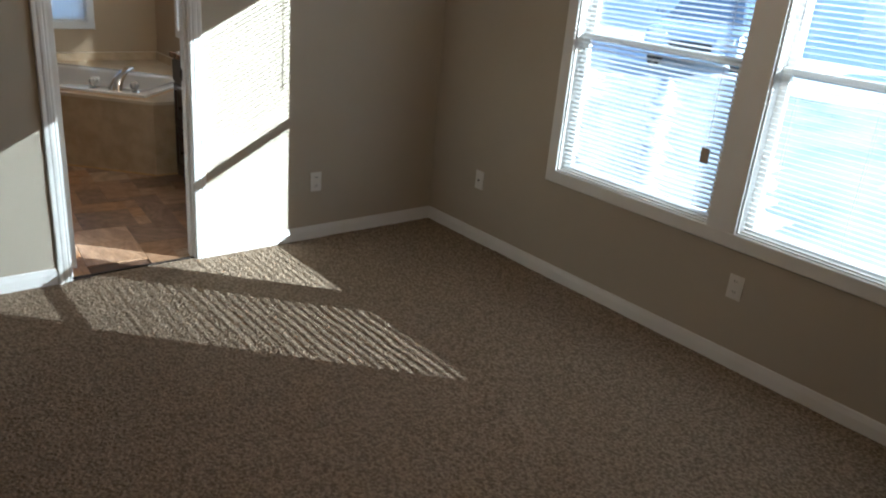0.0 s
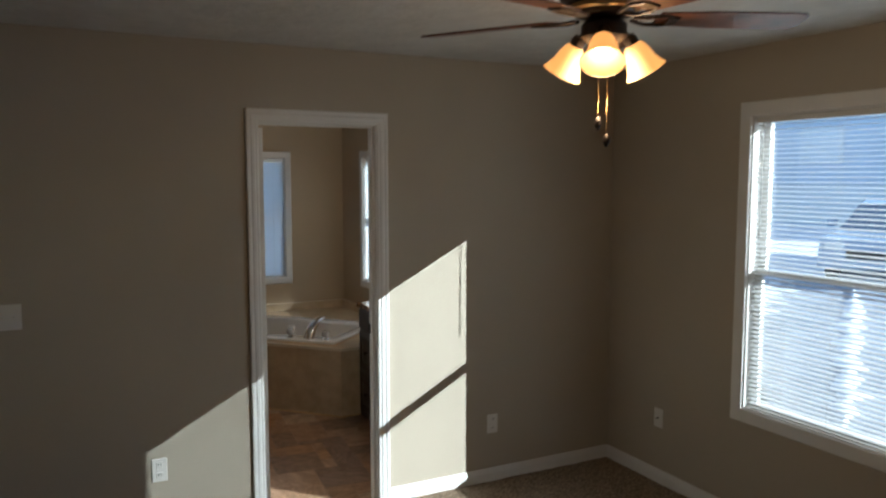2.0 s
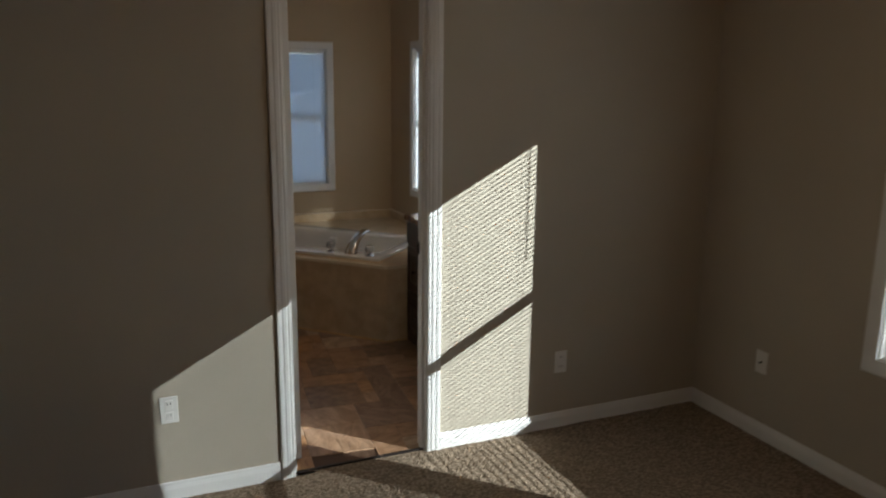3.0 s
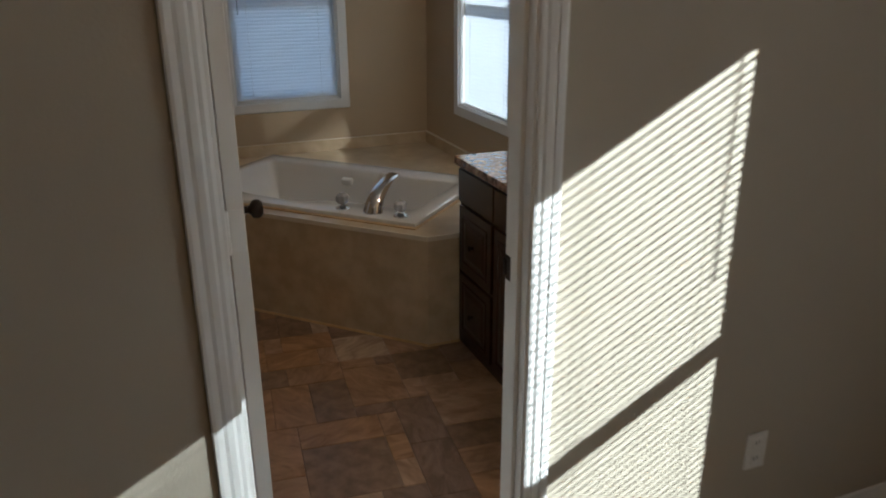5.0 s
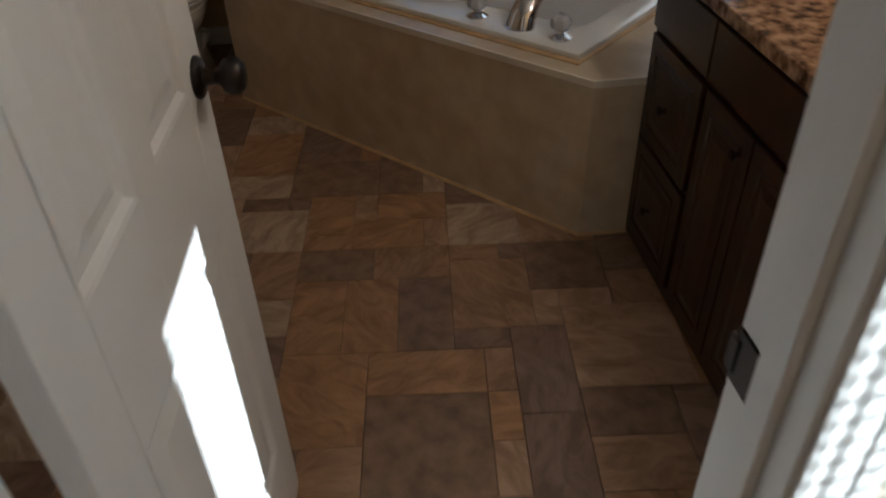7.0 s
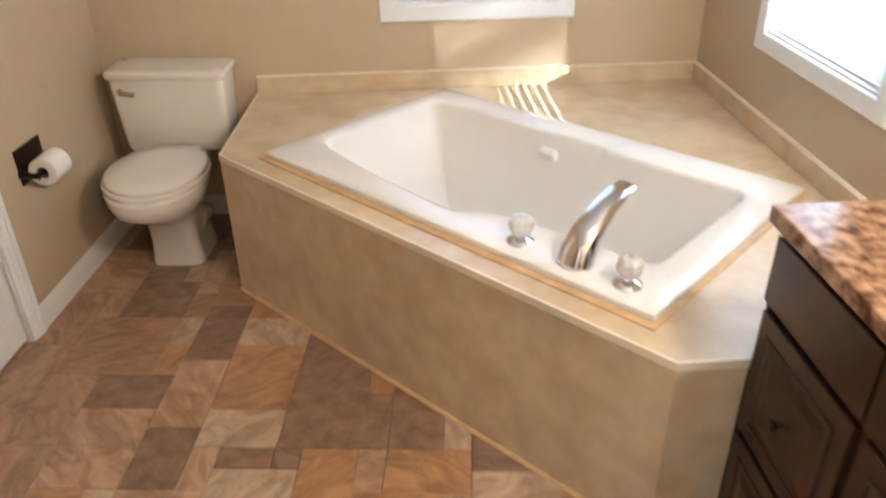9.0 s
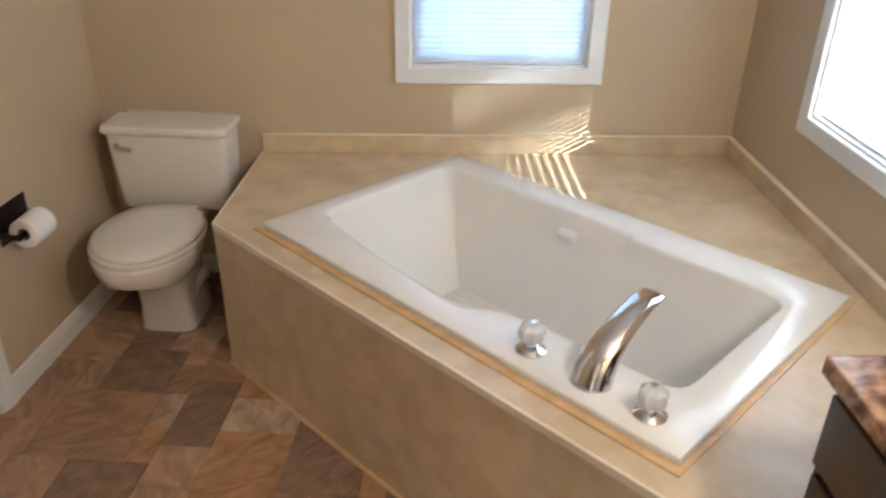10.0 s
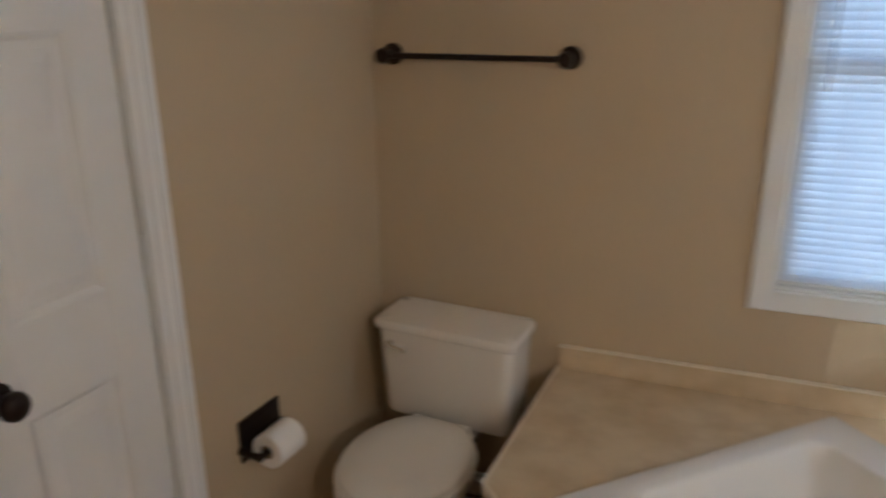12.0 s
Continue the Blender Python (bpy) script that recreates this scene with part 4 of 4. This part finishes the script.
# mottled shingles, with the washed-out outdoor glare put into their pale tones
M_ROOF = mat("glare_paled_shingles", (0.70, 0.72, 0.76), 0.85, color2=(0.34, 0.35, 0.38), scale=2.5)
M_CAR = mat("blue_grey_car_paint", (0.42, 0.49, 0.60), 0.25, coat=0.6)
M_CARGLASS = mat("dark_car_glass", (0.14, 0.18, 0.25), 0.06)
M_TYRE = mat("black_rubber", (0.02, 0.02, 0.02), 0.8)


def ground_z(x):
    return -0.65 + 0.60 * min(1, max(0, (x - 4) / 10))


def ground():
    b = bmesh.new()
    xs = [-300, -40, 3.3, 4, 6, 8, 10, 12, 14, 15, 17, 20, 26, 40, 80, 300]
    ys = [-300, -60, -20, -8, -4, 0, 3, 6, 9, 12, 16, 24, 60, 300]
    vs = [[b.verts.new((x, y, ground_z(x))) for y in ys] for x in xs]
    for i in range(len(xs) - 1):
        for j in range(len(ys) - 1):
            b.faces.new((vs[i][j], vs[i + 1][j], vs[i + 1][j + 1], vs[i][j + 1]))
    return b


part("ground", ground(), M_ROAD, label="damp grey gravel yard, paled for outdoor glare, rising gently from the house", kind="structure")


def snow_patch(p0, p1, w, seed):
    """A ragged strip of melting snow from p0 to p1 on the ground."""
    rnd = random.Random(seed)
    b = bmesh.new()
    p0, p1 = Vector(p0), Vector(p1)
    d = p1 - p0
    side = Vector((-d.y, d.x)).normalized()
    n = max(6, int(d.length / 0.12))
    prev = None
    for k in range(n + 1):
        t = k / n
        env = min(1, 6 * t, 6 * (1 - t)) * w + 0.01
        c = p0 + d * t + side * (0.3 * w * noise.noise((t * 5, seed, 0)))
        row = []
        for u in (-1, -0.5, 0, 0.5, 1):
            jag = env * max(0.05, 0.75 + 1.3 * noise.noise((c.x * 2.6, c.y * 2.6, seed + (u > 0) * 9)) + 0.7 * noise.noise((c.x * 9, c.y * 9, seed + 3 + (u > 0) * 9)))
            q = c + side * u * jag
            row.append(b.verts.new((q.x, q.y, ground_z(q.x) + (0.004 if abs(u) == 1 else 0.05 * (1 - 0.5 * abs(u)) * rnd.uniform(0.6, 1.2)))))
        if prev:
            for i in range(4):
                b.faces.new((prev[i], row[i], row[i + 1], prev[i + 1]))
        prev = row
    bmesh.ops.recalc_face_normals(b, faces=b.faces)
    return part("snow_strip", b, M_SNOW, label="ragged strip of melting snow on the ground", kind="structure", smooth=60)


snow_patch((5.2, 3.4), (12.6, 8.4), 0.16, 1)
snow_patch((5.0, 2.2), (12.8, 6.8), 0.24, 2)
snow_patch((4.8, 0.6), (12.5, 4.2), 0.30, 3)
snow_patch((4.6, -0.8), (12.0, 1.6), 0.28, 4)
snow_patch((5.2, 5.4), (13.5, 10.6), 0.2, 5)
snow_patch((9.5, 8.2), (13.5, 11.5), 0.9, 6)
snow_patch((8.0, -3.0), (13.5, -1.0), 0.8, 7)
b = bmesh.new()
xs = [13.2 + k * 0.5 for k in range(20)] + [24, 30, 60]
ys = [-60, -30] + [-16 + k * 1.0 for k in range(46)] + [45, 80]
vs = [[b.verts.new((x + (0.5 * noise.noise((y * 0.7, 0, 3)) if i == 0 else 0), y, ground_z(x) + (0.004 if i == 0 else 0.09 + 0.05 * noise.noise((x * 0.9, y * 0.9, 0))))) for y in ys] for i, x in enumerate(xs)]
for i in range(len(xs) - 1):
    for j in range(len(ys) - 1):
        b.faces.new((vs[i][j], vs[i + 1][j], vs[i + 1][j + 1], vs[i][j + 1]))
part("snow_field", b, M_SNOW, label="bright snow cover beyond the yard", kind="structure", smooth=60)
# out of view: added to bounce light onto the bathroom's back window
bounce_n = bm_box(bmesh.new(), (-20, 9.5, -0.62), (3.0, 40, -0.56))
part("snow_bounce", bounce_n, M_SNOW, label="unseen snow slab added behind the house to bounce light", kind="structure")


def house(m, w, dpt, base, eave, label, cols):
    h = thing("neighbor_house", m, label, "house")
    part("wall", bm_box(bmesh.new(), (0, -w / 2, base), (dpt, w / 2, eave)), M_SIDE, h)
    part("skirting", bm_box(bmesh.new(), (0.02, -w / 2 + 0.02, -0.3), (dpt - 0.02, w / 2 - 0.02, base - 0.001)), M_TRIM, h, "white foundation skirting")
    for k in range(int((eave - base) / 0.18)):
        z = base + k * 0.18
        part("siding_board", bm_loft(bmesh.new(), [[(-0.001, y, z), (-0.022, y, z), (-0.004, y, z + 0.178), (-0.001, y, z + 0.178)] for y in (-w / 2, w / 2)]), M_SIDE, h)
    b = bmesh.new()
    bm_loft(b, [[(-0.5, y, eave), (dpt / 2, y, eave + 1.5), (dpt + 0.5, y, eave), (dpt + 0.5, y, eave - 0.12), (dpt / 2, y, eave + 1.35), (-0.5, y, eave - 0.12)] for y in (-w / 2 - 0.3, w / 2 + 0.3)])
    part("roof", b, M_ROOF, h, "grey shingled gable roof, paled for the washed-out outdoor glare")
    for y, ww in cols:
        win = part("window", bm_box(bmesh.new(), (-0.06, y - ww / 2 - 0.09, base + 0.75), (-0.0225, y + ww / 2 + 0.09, base + 2.1), 0.01), M_TRIM, h, "white framed window")
        for s0, s1 in ((base + 0.83, base + 1.40), (base + 1.45, base + 2.02)):
            part("pane", bm_box(bmesh.new(), (-0.068, y - ww / 2, s0), (-0.0605, y + ww / 2, s1)), M_SKY_PANE, win)
    return h


house(pose(26, 17.5, 0), 13, 8, 1.55, 4.3, "pale blue-grey sided house with white windows across the snowy yard", [(-4.6, 1.0), (-1.6, 1.0), (1.6, 1.6), (4.6, 1.0)])
house(pose(27, 0.5, 0), 13, 8, 1.55, 4.3, "pale blue-grey sided neighbouring house beyond parked cars", [(-4.0, 1.2), (0.0, 1.0), (3.8, 1.2)])


def car(m, paint, label):
    """A parked hatchback seen end on, nose towards local -x."""
    c = thing("parked_car", m, label, "car")
    L, W = 4.2, 0.88
    b = bmesh.new()
    prof = [(-2.1, 0.30), (-2.12, 0.62), (-2.0, 0.80), (-1.15, 0.95), (1.75, 1.0), (2.08, 0.92), (2.1, 0.32)]
    loops = []
    for y, k in ((-W, 0.93), (-W * 0.96, 1.0), (W * 0.96, 1.0), (W, 0.93)):
        loops.append([(x * (1 if k == 1.0 else 0.975), y, 0.6 + (z - 0.6) * k) for x, z in prof])
    bm_loft(b, loops)
    part("body", b, paint, c, smooth=30)
    cab = [(-1.2, 0.94), (-0.45, 1.40), (0.2, 1.47), (1.2, 1.43), (1.85, 0.98)]
    b = bmesh.new()
    bm_loft(b, [[(x * (0.92 if y in (-0.60, 0.60) else 1.0), y if z > 1.2 else y * 1.28, z) for x, z in cab] for y in (-0.60, -0.56, 0.56, 0.60)])
    part("cabin", b, M_CARGLASS, c, "dark window glass", smooth=20)
    b = bmesh.new()
    bm_loft(b, [[(-0.42, y, 1.405), (0.2, y, 1.478), (1.2, y, 1.438), (1.2, y, 1.455), (0.2, y, 1.500), (-0.45, y, 1.42)] for y in (-0.58, 0.58)])
    part("roof", b, paint, c)
    for x in (-1.30, 1.30):
        for s in (-1, 1):
            w = part("wheel", bm_cyl(bmesh.new(), 0.31, 0.31, 0.20, pose(0, 0, 0, 90), 28, 0.03), M_TYRE, c, "black tyre", m=pose(x, s * 0.79, 0.31), smooth=40)
            part("rim", bm_cyl(bmesh.new(), 0.19, 0.17, 0.02, pose(0, s * 0.105, 0, 90), 20, 0.004), M_CHROME, w)
    for s in (-1, 1):
        part("headlight", bm_box(bmesh.new(), (-2.125, s * 0.62 - 0.16, 0.62), (-2.05, s * 0.62 + 0.16, 0.76), 0.02), M_PLASTIC, c)
        part("door_mirror", bm_box(bmesh.new(), (-0.85, s * 0.98 - 0.09, 0.98), (-0.72, s * 0.98 + 0.09, 1.12), 0.03), paint, c)
    part("grille", bm_box(bmesh.new(), (-2.13, -0.40, 0.48), (-2.09, 0.40, 0.62), 0.01), M_DARK, c)
    return c


M_CAR2 = mat("white_car_paint", (0.7, 0.7, 0.72), 0.25, coat=0.6)
car(pose(15.0, 9.2, ground_z(15.0) - 0.06, 0, 0, 22), M_CAR, "blue-grey hatchback parked facing the house in the snow")
car(pose(18.5, 3.6, 0.0, 0, 0, 14), M_CAR2, "white hatchback parked in the snow beside the blue one")

# ---- vinyl floor tiles ----
U, TILE_A = 0.0775, -5.5
FLOOR_M = pose(1.567, 4.645, 0, 0, 0, TILE_A)
M_TILE_DARK = mat("dark_brown_stone_vinyl", (0.30, 0.195, 0.125), 0.33, color2=(0.17, 0.105, 0.066), scale=17, detail=8, bump=0.12, bscale=60)
KNOWN = [(1.567, 4.645, 4, 4, 1), (1.60, 5.147, 2, 4, 1), (2.05, 4.71, 3, 2, 1), (1.35, 5.38, 3, 2, 1), (2.07, 5.27, 3, 3, 1), (0.91, 5.39, 4, 3, 1),
         (1.82, 5.16, 3, 4, 0), (1.33, 4.58, 2, 2, 0), (1.33, 4.82, 3, 4, 0), (1.485, 4.40, 4, 3, 0), (1.87, 5.48, 3, 3, 0), (1.59, 5.69, 3, 2, 0),
         (1.38, 5.66, 2, 3, 0), (1.157, 5.61, 3, 3, 0), (1.13, 5.82, 3, 2, 0), (1.40, 5.88, 4, 3, 1), (1.115, 6.08, 3, 4, 0), (0.92, 5.79, 2, 3, 1),
         (0.70, 6.03, 3, 2, 1), (0.70, 5.81, 3, 4, 0), (0.73, 6.53, 3, 3, 1)]
rnd = random.Random(11)
taken = {}
tiles = []
inv = FLOOR_M.inverted()
for x, y, w, h, dark in KNOWN:
    q = inv @ Vector((x, y, 0))
    i, j = round(q.x / U - w / 2), round(q.y / U - h / 2)
    cells = [(i + a, j + c) for a in range(w) for c in range(h)]
    if not any(k in taken for k in cells):
        taken.update({k: 1 for k in cells})
        tiles.append((i, j, w, h, bool(dark)))
SIZES = [(4, 4), (4, 4), (2, 4), (4, 2), (3, 4), (4, 3), (3, 2), (2, 3), (2, 2), (2, 1), (1, 2), (1, 1)]
for j in range(-12, 42):
    for i in range(-22, 24):
        if (i, j) in taken:
            continue
        opts = SIZES[:7]
        rnd.shuffle(opts)
        for w, h in opts + SIZES[7:]:
            cells = [(i + a, j + c) for a in range(w) for c in range(h)]
            if not any(k in taken for k in cells):
                taken.update({k: 1 for k in cells})
                tiles.append((i, j, w, h, rnd.random() < 0.07))
                break
floor_tiles = thing("vinyl_tiles", pose(0, 0, 0), "brown and tan stone-look vinyl floor in mixed rectangles", "floor", kind="structure")
made = {}
for i, j, w, h, dark in tiles:
    c = FLOOR_M @ Vector(((i + w / 2) * U, (j + h / 2) * U, 0))
    under_deck = c.y > 5.65 + (2.139 - c.x) * 1.04 and c.x > 1.3
    if not (XB0 - 0.07 - 0.109 * (YB1 - c.y) < c.x < XB1 - 0.2 and YB0 - 0.02 < c.y < YB1 + 0.1) or under_deck or (c.x > 2.6):
        continue
    if (w, h, dark) not in made:
        b = bmesh.new()
        g = 0.0007
        X, Y = w * U / 2 - g, h * U / 2 - g
        bm_loft(b, [[(-X, -Y, -0.005), (X, -Y, -0.005), (X, Y, -0.005), (-X, Y, -0.005)], [(-X, -Y, -0.0012), (X, -Y, -0.0012), (X, Y, -0.0012), (-X, Y, -0.0012)],
                    [(-X + 0.0015, -Y + 0.0015, 0), (X - 0.0015, -Y + 0.0015, 0), (X - 0.0015, Y - 0.0015, 0), (-X + 0.0015, Y - 0.0015, 0)]], cap0=False)
        ob = part("tile", b, M_TILE_DARK if dark else M_TILE, floor_tiles)
        made[(w, h, dark)] = ob.data
    else:
        ob = new("tile", made[(w, h, dark)])
        ob.parent = floor_tiles
    ob.matrix_basis = Matrix.Translation(c) @ pose(0, 0, 0, 0, 0, TILE_A)

# ---- carpet pile ----
STEP = 0.0085
nx, ny = int(4.6 / STEP), int(3.25 / STEP)
rng = np.random.default_rng(5)
gx, gy = np.meshgrid(np.arange(nx) * STEP - 1.15, np.arange(ny) * STEP + 0.565, indexing="ij")
gx += rng.uniform(-0.35, 0.35, gx.shape) * STEP
gy += rng.uniform(-0.35, 0.35, gy.shape) * STEP
gz = 0.003 + rng.uniform(0, 0.0034, gx.shape)
low = rng.normal(0, 1, (nx // 14 + 2, ny // 14 + 2))
ix, iy = np.arange(nx) / 14, np.arange(ny) / 14
a0, b0 = ix.astype(int), iy.astype(int)
fx, fy = (ix - a0)[:, None], (iy - b0)[None, :]
swell = low[np.ix_(a0, b0)] * (1 - fx) * (1 - fy) + low[np.ix_(a0 + 1, b0)] * fx * (1 - fy) + low[np.ix_(a0, b0 + 1)] * (1 - fx) * fy + low[np.ix_(a0 + 1, b0 + 1)] * fx * fy
gz += 0.0014 * swell
gz[0, :] = gz[:, 0] = -0.002
np.clip(gy, None, YW - 0.001, out=gy)
me = bpy.data.meshes.new("carpet_pile")
idx = np.arange(nx * ny).reshape(nx, ny)
quads = np.stack([idx[:-1, :-1], idx[1:, :-1], idx[1:, 1:], idx[:-1, 1:]], axis=-1).reshape(-1, 4)
me.from_pydata(np.stack([gx, gy, gz], axis=-1).reshape(-1, 3).tolist(), [], quads.tolist())
me.materials.append(M_CARPET)
tagged(new("carpet_pile", me), "beige brown twisted cut-pile carpet tufts on the bedroom floor", kind="stuff")
